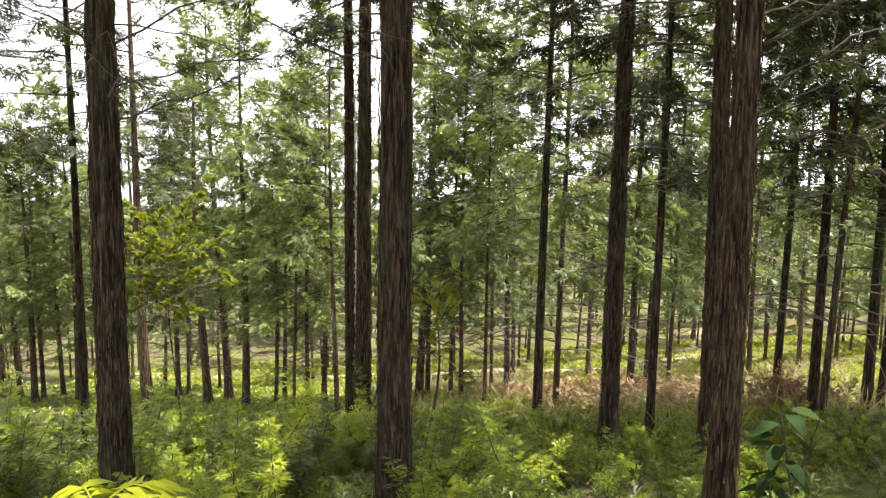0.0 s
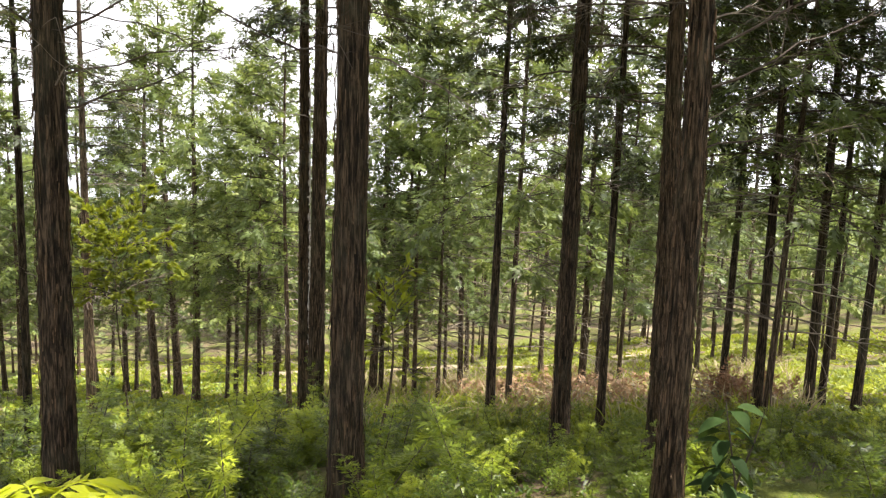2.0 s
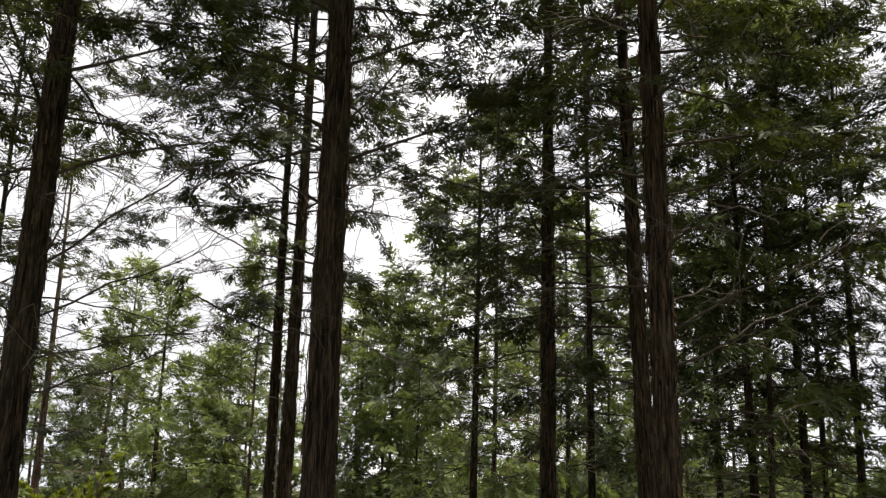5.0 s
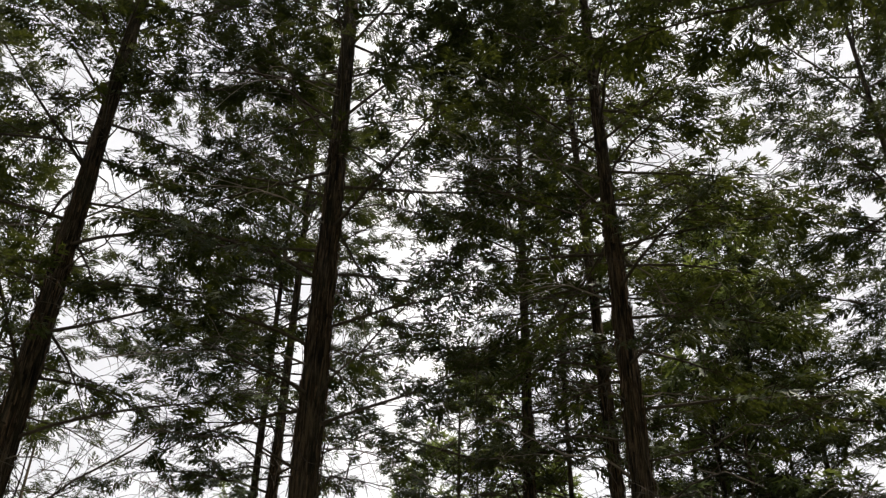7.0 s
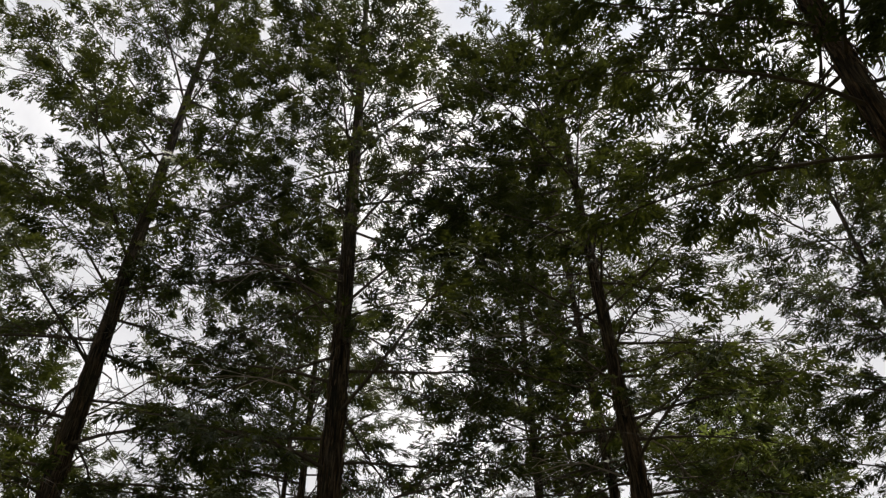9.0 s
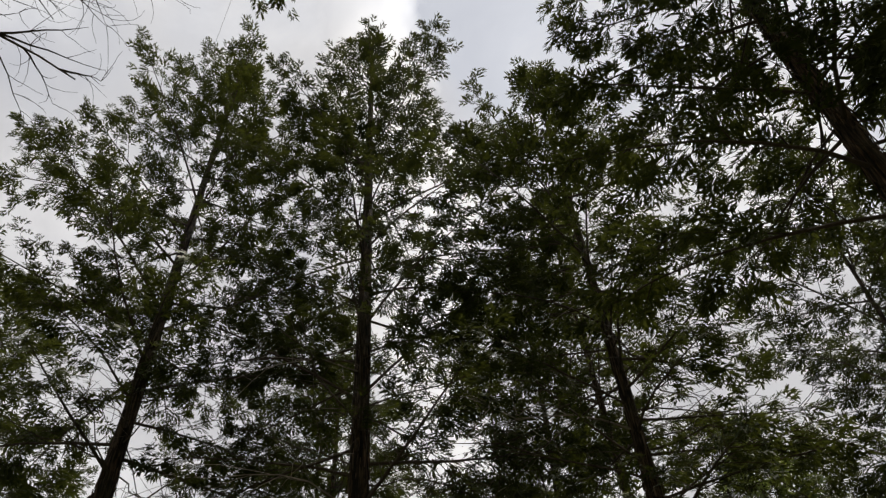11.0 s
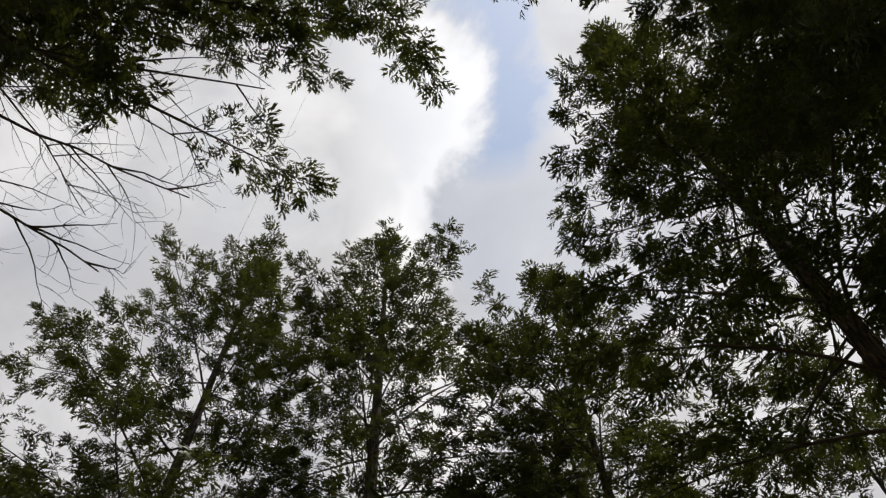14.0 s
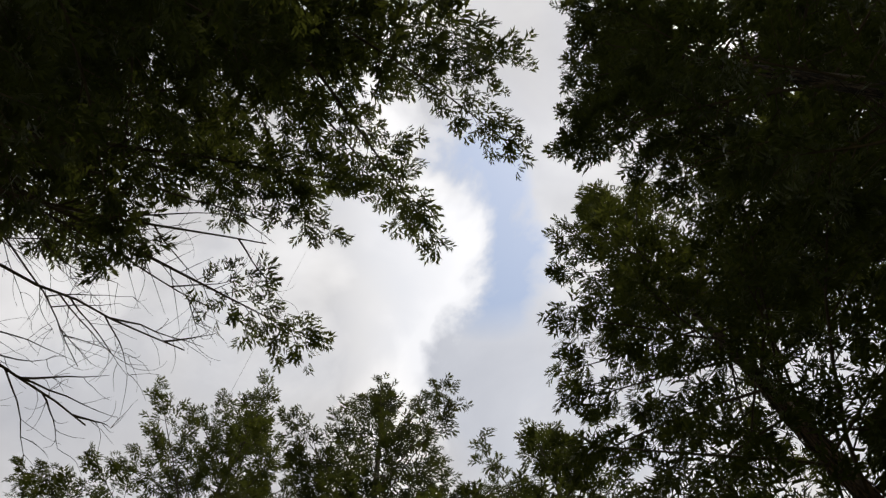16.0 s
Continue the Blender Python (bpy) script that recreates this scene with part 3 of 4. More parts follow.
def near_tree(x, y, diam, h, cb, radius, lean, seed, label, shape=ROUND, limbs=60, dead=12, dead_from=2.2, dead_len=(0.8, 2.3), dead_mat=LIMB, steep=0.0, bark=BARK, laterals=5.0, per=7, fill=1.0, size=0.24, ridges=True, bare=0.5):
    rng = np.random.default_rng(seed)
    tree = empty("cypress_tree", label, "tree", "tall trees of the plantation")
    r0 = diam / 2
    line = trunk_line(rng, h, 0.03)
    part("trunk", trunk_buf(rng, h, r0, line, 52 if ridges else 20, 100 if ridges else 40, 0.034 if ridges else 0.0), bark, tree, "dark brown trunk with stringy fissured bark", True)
    if ridges:
        tagged(part("loose_bark", bark_strips(rng, h, r0, line, 760, h * 0.5), PEEL, tree, "paler strips of peeling bark"), kind="stuff")
    woods, leaves = near_crown(rng, h, r0, line, cb, [(u, r * radius) for u, r in shape], limbs, laterals, size, per, steep, fill, bare)
    for wood in woods:
        part("limb", wood, LIMB, tree)
    part("crown", leaves, NEEDLE, tree, "feathery cypress foliage with shade put into its dark green")
    for k in range(dead):
        z = dead_from + (cb + 4.5 - dead_from) * (k + rng.random()) / dead
        b = k * 2.4 + rng.normal(0, 0.5)
        p = line(np.array(z)) + trunk_radius(np.array(z), h, r0) * 0.7 * np.array([math.cos(b), math.sin(b), 0])
        ln = rng.uniform(*dead_len)
        part("dead_branch", dead_branch_buf(rng, p, b, ln, rng.uniform(-0.1, 0.5), rng.uniform(0.0, 0.45), 0.006 + 0.0032 * ln), dead_mat if k % 4 else DEADWOOD, tree, "bare dry branch")
    tree.matrix_basis = stand(tree, x, y, lean)
    TREES.append((x, y))
    return tree


# x, y, trunk diameter, height, crown base, crown radius, lean
FRONT = [
    (-3.44, 8.00, 0.345, 19.0, 6.2, 2.8, 0.4),
    (-0.46, 7.49, 0.360, 18.8, 6.0, 2.6, -0.3),
    (2.50, 6.67, 0.255, 15.5, 5.8, 2.2, -0.6),
    (-1.93, 16.51, 0.262, 21.0, 8.2, 3.5, 0.0),
    (-1.58, 15.52, 0.335, 21.5, 8.4, 3.4, 0.0),
    (2.72, 12.25, 0.300, 18.5, 5.6, 3.2, -0.2),
    (3.70, 10.44, 0.270, 18.0, 6.4, 2.5, -2.0),
    (2.20, 17.36, 0.240, 13.8, 6.2, 2.0, 0.0),
    (4.05, 14.72, 0.18, 17.5, 4.8, 3.2, -0.5),
]
for i, row in enumerate(FRONT):
    near_tree(*row, seed=100 + i, label="tall dark cypress with fissured bark rising from the ferns" if i < 3 else "dark slender cypress with dry side branches among shrubs", ridges=i < 7, limbs=64 if i < 3 else 50, dead=30 if i < 3 else 18, fill=(1.2, 1.2, 1.0, 1.2, 1.2, 1.1, 1.1, 1.0, 1.1)[i], per=15 if i < 3 else 11, laterals=7.0 if i < 3 else 5.0, size=0.155 if i < 3 else 0.213, dead_from=4.4, bare=0.4)

# bare branches that stand out: tree, height, direction, length, rise, sag, thickness
BARE = [
    (3, 8.2, 3.1, 2.6, 0.42, 0.05, 0.026), (3, 8.0, 3.3, 1.7, 0.10, 0.10, 0.014),
    (0, 4.3, 0.1, 1.7, 0.30, 0.0, 0.014), (0, 4.6, -0.2, 1.9, 0.22, 0.0, 0.013), (0, 5.0, 0.3, 2.1, 0.5, 0.0, 0.015), (0, 5.5, -0.1, 2.2, 0.7, 0.05, 0.016),
    (2, 3.9, 0.1, 1.8, 0.42, 0.0, 0.014), (2, 4.2, -0.15, 2.0, 0.5, 0.0, 0.015), (2, 3.4, 0.25, 1.3, 0.2, 0.05, 0.011), (2, 4.6, 2.9, 1.7, 0.5, 0.1, 0.013),
]
for k, (i, z, az, ln, rise, sag, thick) in enumerate(BARE):
    rng = np.random.default_rng(400 + k)
    host = bpy.data.objects["cypress_tree" + (".%03d" % i if i else "")]
    part("dead_branch", dead_branch_buf(rng, np.array([0.05 * math.cos(az), 0.05 * math.sin(az), z]), az, ln, rise, sag, thick, 12), LIMB, host, "bare dry branch")

# leafy trees on the two flanks
FLANK = [
    (8.19, 18.74, 0.205, 17.0, 4.6, 2.8, 0.0),
    (7.42, 15.26, 0.22, 17.0, 4.6, 2.9, -0.8),
    (9.38, 16.84, 0.25, 17.5, 4.4, 3.0, -0.8),
    (10.14, 17.64, 0.19, 16.0, 4.2, 2.7, 0.0),
    (9.55, 15.3, 0.20, 16.5, 4.4, 2.8, 0.0),
    (-8.0, 12.0, 0.25, 18.5, 4.0, 3.5, 0.0),
    (-6.9, 8.9, 0.24, 15.0, 4.6, 3.0, 0.0),
    (11.2, 6.0, 0.26, 17.0, 3.8, 3.2, 0.0),
    (11.2, 11.4, 0.24, 18.0, 3.6, 3.4, 0.0),
    (8.4, 9.8, 0.24, 18.5, 4.4, 3.5, 0.0),
]
for i, row in enumerate(FLANK):
    near_tree(*row, seed=170 + i, label="slim cypress with a deep shady crown beside the slope", limbs=54, dead=8, ridges=False, per=7 if i == 6 else 10, laterals=5.0, size=0.228, dead_from=3.4, bare=0.2)

near_tree(-7.6, 16.28, 0.19, 18.0, 6.2, 3.0, 0.0, seed=191, label="slender cypress standing behind a thicker trunk", limbs=50, dead=12, dead_from=3.5, per=12, laterals=4.5, size=0.2, ridges=False)
near_tree(-10.10, 26.15, 0.36, 19.0, 8.0, 2.8, 0.0, seed=190, label="tall half-bare cypress with bleached dry branches", limbs=40, dead=34, dead_from=3.5, dead_len=(1.2, 2.8), dead_mat=DEADWOOD, bark=BARK_GREY, per=4, laterals=3.5, size=0.36, fill=0.8, ridges=False)

# trees beside the viewer, seen when looking up: as above, then what steepens the limbs and the crown's shape
FLARED = ((0.0, 0.5), (0.3, 0.78), (0.6, 1.0), (0.8, 0.8), (0.93, 0.4), (1.0, 0.12))
BESIDE = [
    (2.88, 2.72, 0.20, 15.6, 5.4, 2.0, 0.0, 0.0, CONE),
    (3.35, 0.25, 0.25, 16.5, 5.0, 2.0, 0.0, 0.0, ROUND),
    (-2.8, -0.9, 0.27, 15.4, 5.6, 4.15, 0.0, 0.15, FLARED),
    (-1.7, -3.0, 0.26, 15.5, 6.0, 3.6, 0.0, 0.15, ROUND),
    (-5.3, 1.3, 0.26, 15.0, 10.5, 2.2, 0.0, 0.05, ROUND),
    (6.3, 1.7, 0.26, 16.0, 4.5, 3.0, 0.0, 0.0, ROUND),
    (-5.6, -1.7, 0.26, 15.5, 5.0, 3.2, 0.0, 0.0, ROUND),
]
OVERHEAD = []
for i, row in enumerate(BESIDE):
    OVERHEAD.append(near_tree(*row[:7], seed=140 + i, label="cypress with long leafy limbs reaching overhead", limbs=70 if i < 3 else 56, dead=3, dead_from=4.6, steep=row[7], shape=row[8], ridges=i == 0, per=(18, 22, 15, 6, 9, 14, 5)[i], laterals=7.0 if i < 3 else 4.8, size=0.15 if i < 3 else 0.25, fill=1.3, bare=0.2))


def long_limb(tree, seed, z, az, length, rise, droop, bare, width, thick):
    """A long limb, bare along its first part, with sprays towards its end."""
    rng = np.random.default_rng(seed)
    wood, leaves, sprays = Buf(), Buf(), Sprays(rng, 0.15)
    pts = bough(rng, np.array([0, 0, z]), az, length, rise, droop, 9, 0.035)
    leafy_bough(rng, wood, sprays, pts, az, length, thick, bare, int(length * 8), width, 13, 1.0)
    sprays.put(leaves, SPRAY_NEAR)
    limb = part("limb", wood, LIMB, tree, "long limb bare at its foot")
    part("limb_foliage", leaves, NEEDLE, limb, "cypress sprays at the limb's end, shade put into their dark green")


for k, row in enumerate([(10.4, 0.40, 4.7, 0.10, 0.1, 0.70, 1.0, 0.036), (10.9, 0.12, 4.7, 0.12, 0.15, 0.45, 0.8, 0.036), (11.3, 0.25, 4.0, 0.14, 0.2, 0.5, 0.75, 0.032), (11.6, -0.1, 4.8, 0.15, 0.1, 0.4, 0.8, 0.034), (12.2, 0.05, 4.4, 0.2, 0.15, 0.4, 0.8, 0.03)]):
    long_limb(OVERHEAD[4], 460 + k, *row)
for k, row in enumerate([(9.7, 0.66, 4.5, 0.2, 0.2, 0.35, 0.85, 0.034), (10.2, 0.45, 4.4, 0.2, 0.2, 0.35, 0.85, 0.032), (10.7, 0.9, 4.3, 0.2, 0.2, 0.35, 0.8, 0.03), (11.3, 0.3, 4.1, 0.22, 0.2, 0.35, 0.8, 0.028)]):
    long_limb(OVERHEAD[2], 470 + k, *row)


def bare_limb_buf(rng, start, az, length, rise, sag, thick):
    """A long bare branch that forks into thin curling twigs."""
    buf = Buf()

    def curl(p, a, e, ln, k, turn, r0, r1, sides):
        da, de = rng.normal(0, turn), rng.normal(-0.1, turn)
        pts = [np.array(p)]
        for q in range(k):
            g = q / k
            aa, ee = a + da * g + rng.normal(0, 0.07), e + de * g + rng.normal(0, 0.07)
            pts.append(pts[-1] + ln / k * np.array([math.cos(aa) * math.cos(ee), math.sin(aa) * math.cos(ee), math.sin(ee)]))
        tube(buf, pts, np.linspace(r0, r1, k + 1), sides)
        return np.array(pts), a + da, e + de

    main, _, _ = curl(start, az, rise, length, 10, 0.22, thick, thick * 0.25, 6)
    for k in range(10):
        f = rng.uniform(1.5, 9.6)
        p = np.array([np.interp(f, np.arange(11), main[:, c]) for c in range(3)])
        a2 = az + (1 if k % 2 else -1) * rng.uniform(0.35, 0.85)
        arm, a3, e3 = curl(p, a2, rise + rng.normal(0, 0.25), length * rng.uniform(0.25, 0.5) * (1.15 - f / 14), 6, 0.35, thick * 0.42, 0.0022, 4)
        for j in range(6):
            q = arm[rng.integers(1, 7)]
            curl(q, a2 + rng.choice([-1, 1]) * rng.uniform(0.4, 1.1), rng.normal(0, 0.4), rng.uniform(0.12, 0.5), 5, 0.9, 0.0032, 0.0014, 3)
    return buf


# height, direction, length, rise, thickness of the long bare branches that reach in from the side
for k, (z, az, ln, rise, thick) in enumerate([(8.7, 0.82, 3.3, 0.10, 0.030), (9.2, 0.62, 3.6, 0.12, 0.026), (9.6, 0.35, 3.9, 0.16, 0.028), (9.9, 0.10, 3.8, 0.2, 0.024), (10.4, 0.55, 3.6, 0.15, 0.022), (9.0, 1.1, 2.6, 0.2, 0.018), (10.8, 0.9, 3.0, 0.12, 0.02)]):
    rng = np.random.default_rng(440 + k)
    part("dead_branch", bare_limb_buf(rng, np.array([0.06 * math.cos(az), 0.06 * math.sin(az), z]), az, ln, rise, 0.0, thick), LIMB, OVERHEAD[4], "long bare branch with thin curling twigs")


def lichen_on(tree, row, seed, low, high):
    """White lichen crusts down one side of a trunk."""
    rng = np.random.default_rng(seed)
    r0, h = row[2] / 2, row[3]
    buf = Buf()
    for _ in range(330):
        z, a = rng.uniform(low, high), rng.normal(-0.45, 0.16)
        r = float(trunk_radius(np.array(z), h, r0)) * 1.1 + 0.004
        k = 6
        ang = np.arange(k) / k * 6.283
        ww, hh = rng.uniform(0.01, 0.034), rng.uniform(0.02, 0.11)
        rim = np.stack([r * np.cos(a + ww / r * np.cos(ang)), r * np.sin(a + ww / r * np.cos(ang)), z + hh * np.sin(ang) * rng.uniform(0.6, 1.2, k)], -1)
        mid = np.array([[(r + 0.006) * math.cos(a), (r + 0.006) * math.sin(a), z]])
        buf.add(np.concatenate([mid, rim]), np.array([(0, 1 + q, 1 + (q + 1) % k) for q in range(k)]))
    tagged(part("lichen", buf, LICHEN, tree, "white lichen crusts on the bark"), kind="stuff")


lichen_on(bpy.data.objects["cypress_tree.003"], FRONT[3], 91, 0.4, 7.5)


def mid_tree(name, seed, h, diam, cb, radius, limbs, spray, size, mat, label, per=3, laterals=8, sides=12, fill=1.0, dead=4, tip=0.16):
    """A tree to be copied, built at the origin."""
    rng = np.random.default_rng(seed)
    tree = empty(name, label, "tree", "trees of the plantation down the slope")
    line = trunk_line(rng, h, 0.10)
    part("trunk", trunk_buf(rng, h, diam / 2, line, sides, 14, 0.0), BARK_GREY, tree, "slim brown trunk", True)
    woods, leaves = crown_bufs(rng, h, diam / 2, line, cb, radius, limbs, laterals, spray, size, per, 0.0, fill, tip)
    part("branchwork", joined(woods), LIMB, tree)
    part("crown", leaves, mat, tree, "green conifer foliage with sunlight put into its colour")
    if dead:
        bufs = []
        for k in range(dead):
            z = 1.6 + (cb + 1.0 - 1.6) * (k + rng.random()) / dead
            b = k * 2.4 + rng.normal(0, 0.5)
            one = dead_branch_buf(rng, line(np.array(z)), b, rng.uniform(1.1, 2.5), rng.uniform(-0.15, 0.35), rng.uniform(0, 0.3), 0.02, 6, 0, 3)
            bufs.append(one)
        tagged(part("dead_twigwork", joined(bufs), DEADWOOD, tree, "grey bare twigs below the crown"), kind="stuff")
    return tree


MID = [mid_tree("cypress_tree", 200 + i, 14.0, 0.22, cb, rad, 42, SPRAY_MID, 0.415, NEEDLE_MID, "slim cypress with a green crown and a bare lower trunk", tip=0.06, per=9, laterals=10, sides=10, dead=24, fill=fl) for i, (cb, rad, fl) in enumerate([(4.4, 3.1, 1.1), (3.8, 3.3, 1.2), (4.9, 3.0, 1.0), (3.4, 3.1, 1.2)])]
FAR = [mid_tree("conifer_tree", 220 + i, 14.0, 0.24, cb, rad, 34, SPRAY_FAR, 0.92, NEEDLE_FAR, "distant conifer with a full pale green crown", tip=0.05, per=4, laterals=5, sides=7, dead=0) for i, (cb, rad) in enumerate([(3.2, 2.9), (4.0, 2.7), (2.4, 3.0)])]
used = set()


def plant(kinds, k, x, y, h, diam, rng):
    """A copy of one of the kinds, scaled to its height, the trunk to its own girth."""
    src = kinds[k % len(kinds)]
    m = stand(src, x, y, rng.normal(0, 0.7), rng.normal(0, 0.7), rng.uniform(0, 360), h / 14.0)
    if src.name in used:
        ob = copy_thing(src, m)
    else:
        used.add(src.name)
        ob = src
        ob.matrix_basis = m
    for ch in ob.children:
        if ch.name.startswith("trunk"):
            g = diam / (0.23 * h / 14.0)
            ch.scale = (g, g, 1)
    TREES.append((x, y))


LEFT = [
    (-26.08, 45.61, 0.38), (-24.83, 45.13, 0.38), (-21.74, 40.89, 0.40), (-21.90, 42.14, 0.30), (-20.49, 41.55, 0.27),
    (-19.16, 40.37, 0.32), (-14.88, 39.27, 0.30), (-15.78, 43.85, 0.20), (-13.82, 40.31, 0.31), (-13.19, 39.98, 0.21), (-10.62, 34.92, 0.40), (-10.19, 36.80, 0.42),
    (-8.18, 32.05, 0.35), (-6.86, 31.83, 0.19), (-6.93, 33.97, 0.22), (-5.58, 29.03, 0.15), (-5.07, 29.26, 0.19), (-4.81, 31.42, 0.25), (-3.26, 24.11, 0.17),
]
CENTRE = [
    (-0.88, 30.92, 0.38), (-0.56, 32.35, 0.23), (0.39, 30.65, 0.20), (0.73, 27.53, 0.18), (1.54, 26.90, 0.155), (2.23, 33.81, 0.17), (2.59, 29.98, 0.24),
    (4.08, 43.61, 0.25), (3.22, 21.38, 0.20), (7.84, 40.97, 0.27), (7.57, 30.66, 0.32), (8.50, 31.87, 0.21), (8.85, 29.91, 0.18),
]
RIGHT = [
    (20.37, 62.72, 0.40), (13.19, 32.94, 0.23), (17.63, 37.99, 0.24), (7.47, 14.94, 0.156),
]
rng = np.random.default_rng(7)
for k, (x, y, d) in enumerate(LEFT + CENTRE + RIGHT):
    cap = 18.4 if (x, y) == (-10.19, 36.80) else 12.0 if -7.5 < x < -2.5 else 14.0 if -2.5 <= x < 2.4 else 17.5 if x > 2.4 else 15.0
    h = min((10.5 if x > 2.4 else 8.0) + 28 * d, cap) * rng.uniform(0.95, 1.05)
    plant(MID, k, x, y, h, d, rng)

# the rest of the plantation, on a loose grid
spots = []
for gx in np.arange(-60, 62, 4.4):
    for gy in np.arange(-13, 80, 4.4):
        x, y = gx + rng.uniform(-1.5, 1.5), gy + rng.uniform(-1.5, 1.5)
        az, dist = math.degrees(math.atan2(x, y)), math.hypot(x, y)
        in_view = -31 < az < 37
        if in_view and dist < 44 or dist < 11.5 or y < -1 or dist < 14 and x > 0 and y > 0 or abs(x) > 0.62 * max(y, 0) + 15 or dist > 20 and not -48 < az < 44:
            continue
        if min(math.hypot(x - a, y - b) for a, b in TREES) < 2.6 or rng.random() < (0.4 if dist > 50 else 0.12):
            continue
        spots.append((x, y, dist))
for k, (x, y, dist) in enumerate(spots):
    h, d = rng.uniform(11.5, 15.5), rng.uniform(0.17, 0.3)
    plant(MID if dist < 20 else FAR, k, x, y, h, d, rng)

# woods beyond, one mass
def far_woods():
    rng = np.random.default_rng(31)
    wood, leaves = Buf(), Buf()
    for _ in range(330):
        y = rng.uniform(78, 175)
        x = rng.uniform(-0.85, 0.85) * y
        h = rng.uniform(11, 16)
        z0 = float(ground_z(x, y))
        tube(wood, [(x, y, z0 - 0.3), (x, y, z0 + h * 0.9)], [0.16, 0.04], 5)
        m = 46
        u = np.sqrt(rng.random(m))
        a = rng.uniform(0, 6.28, m)
        r = (1 - u) ** 0.8 * 2.6 * rng.uniform(0.4, 1.0, m)
        p = np.stack([x + r * np.cos(a), y + r * np.sin(a), z0 + h * (0.25 + 0.75 * u)], -1)
        w = np.stack([np.cos(a), np.sin(a), rng.normal(0, 0.4, m)], -1)
        leaves.spread(*SPRAY_FAR[0], frames(w, rng.normal(0, 0.5, (m, 3)) + (0, 0, 1.0)) * (1.9 * rng.uniform(0.6, 1.2, m))[:, None, None], p)
    woods = empty("far_woods", "dense conifer woods far down the hillside", "woods", kind="stuff")
    part("trunks", wood, BARK_GREY, woods)
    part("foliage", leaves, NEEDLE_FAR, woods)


far_woods()


# ---- undergrowth ----
def seedling(seed, tall, stems, label, name="cypress_seedling", mat=FERN):
    """Young conifer: thin stems with feathery fronds all the way up."""
    rng = np.random.default_rng(seed)
    plant_ob = empty(name, label, "shrub", "undergrowth below the trees")
    leaves = Buf()
    for s in range(stems):
        a, lean = rng.uniform(0, 6.28), rng.uniform(0.1, 0.75)
        h = tall * rng.uniform(0.5, 0.9)
        base = np.array([rng.normal(0, 0.12), rng.normal(0, 0.12), -0.05])
        f = np.linspace(0, 1, 5)
        pts = base + np.stack([np.cos(a) * lean * h * f**1.4, np.sin(a) * lean * h * f**1.4, h * f], -1)
        wood = Buf()
        tube(wood, pts, np.linspace(0.009, 0.002, 5), 4)
        part("stem", wood, LIMB, plant_ob)
        m = int(42 * h) + 14
        g = np.sort(rng.uniform(0.12, 1.0, m))
        p = np.stack([np.interp(g * 4, np.arange(5), pts[:, c]) for c in range(3)], -1)
        b = np.arange(m) * 2.4 + rng.normal(0, 0.4, m)
        e = rng.normal(0.12, 0.25, m) + 0.4 * g
        w = np.stack([np.cos(b) * np.cos(e), np.sin(b) * np.cos(e), np.sin(e)], -1)
        size = (0.075 + 0.14 * (1.08 - g)) * rng.uniform(0.7, 1.25, m)
        leaves.spread(*FROND, frames(w, rng.normal(0, 0.3, (m, 3)) + (0, 0, 1.0)) * size[:, None, None], p)
    part("foliage", leaves, mat, plant_ob)
    return plant_ob


def leafy_shrub(seed, tall, stems, label):
    """Bush of thin stems with many small pointed leaves."""
    rng = np.random.default_rng(seed)
    plant_ob = empty("leafy_shrub", label, "shrub", "undergrowth below the trees")
    leaves = Buf()
    for s in range(stems):
        a, lean = rng.uniform(0, 6.28), rng.uniform(0.1, 0.8)
        h = tall * rng.uniform(0.5, 1.0)
        f = np.linspace(0, 1, 5)
        pts = np.stack([np.cos(a) * lean * h * f**1.3, np.sin(a) * lean * h * f**1.3, h * f - 0.05], -1)
        wood = Buf()
        tube(wood, pts, np.linspace(0.007, 0.002, 5), 4)
        part("stem", wood, LIMB, plant_ob)
        m = 80
        g = rng.uniform(0.15, 1.0, m)
        b = rng.uniform(0, 6.28, m)
        p = np.stack([np.interp(g * 4, np.arange(5), pts[:, c]) for c in range(3)], -1)
        out = rng.uniform(0.0, 0.22, m) * (1.2 - 0.6 * g)
        w = np.stack([np.cos(b), np.sin(b), rng.normal(0.15, 0.35, m)], -1)
        p = p + w * out[:, None]
        leaves.spread(*LEAF_SMALL, frames(w, rng.normal(0, 0.35, (m, 3)) + (0, 0, 1.0)) * (0.055 * rng.uniform(0.6, 1.4, m))[:, None, None], p)
    part("foliage", leaves, SHRUB, plant_ob)
    return plant_ob


KINDS = [
    seedling(300, 0.95, 4, "feathery green cypress seedling in the undergrowth"),
    seedling(301, 0.75, 5, "low feathery yellow-green seedlings in a clump"),
    seedling(302, 1.2, 3, "slender young cypress with drooping fronds"),
    leafy_shrub(310, 0.9, 9, "leafy green shrub with small pointed leaves"),
    leafy_shrub(311, 0.7, 11, "low spreading shrub with bright small leaves"),
    seedling(303, 0.6, 6, "low feathery ferny clump on the forest floor", "fern_clump"),
]
placed = set()


def set_plant(k, x, y, s, rng):
    src = KINDS[k]
    m = stand(src, x, y, rng.normal(0, 5), rng.normal(0, 5), rng.uniform(0, 360), s)
    if k in placed:
        copy_thing(src, m)
    else:
        placed.add(k)
        src.matrix_basis = m


rng = np.random.default_rng(11)
count = 0
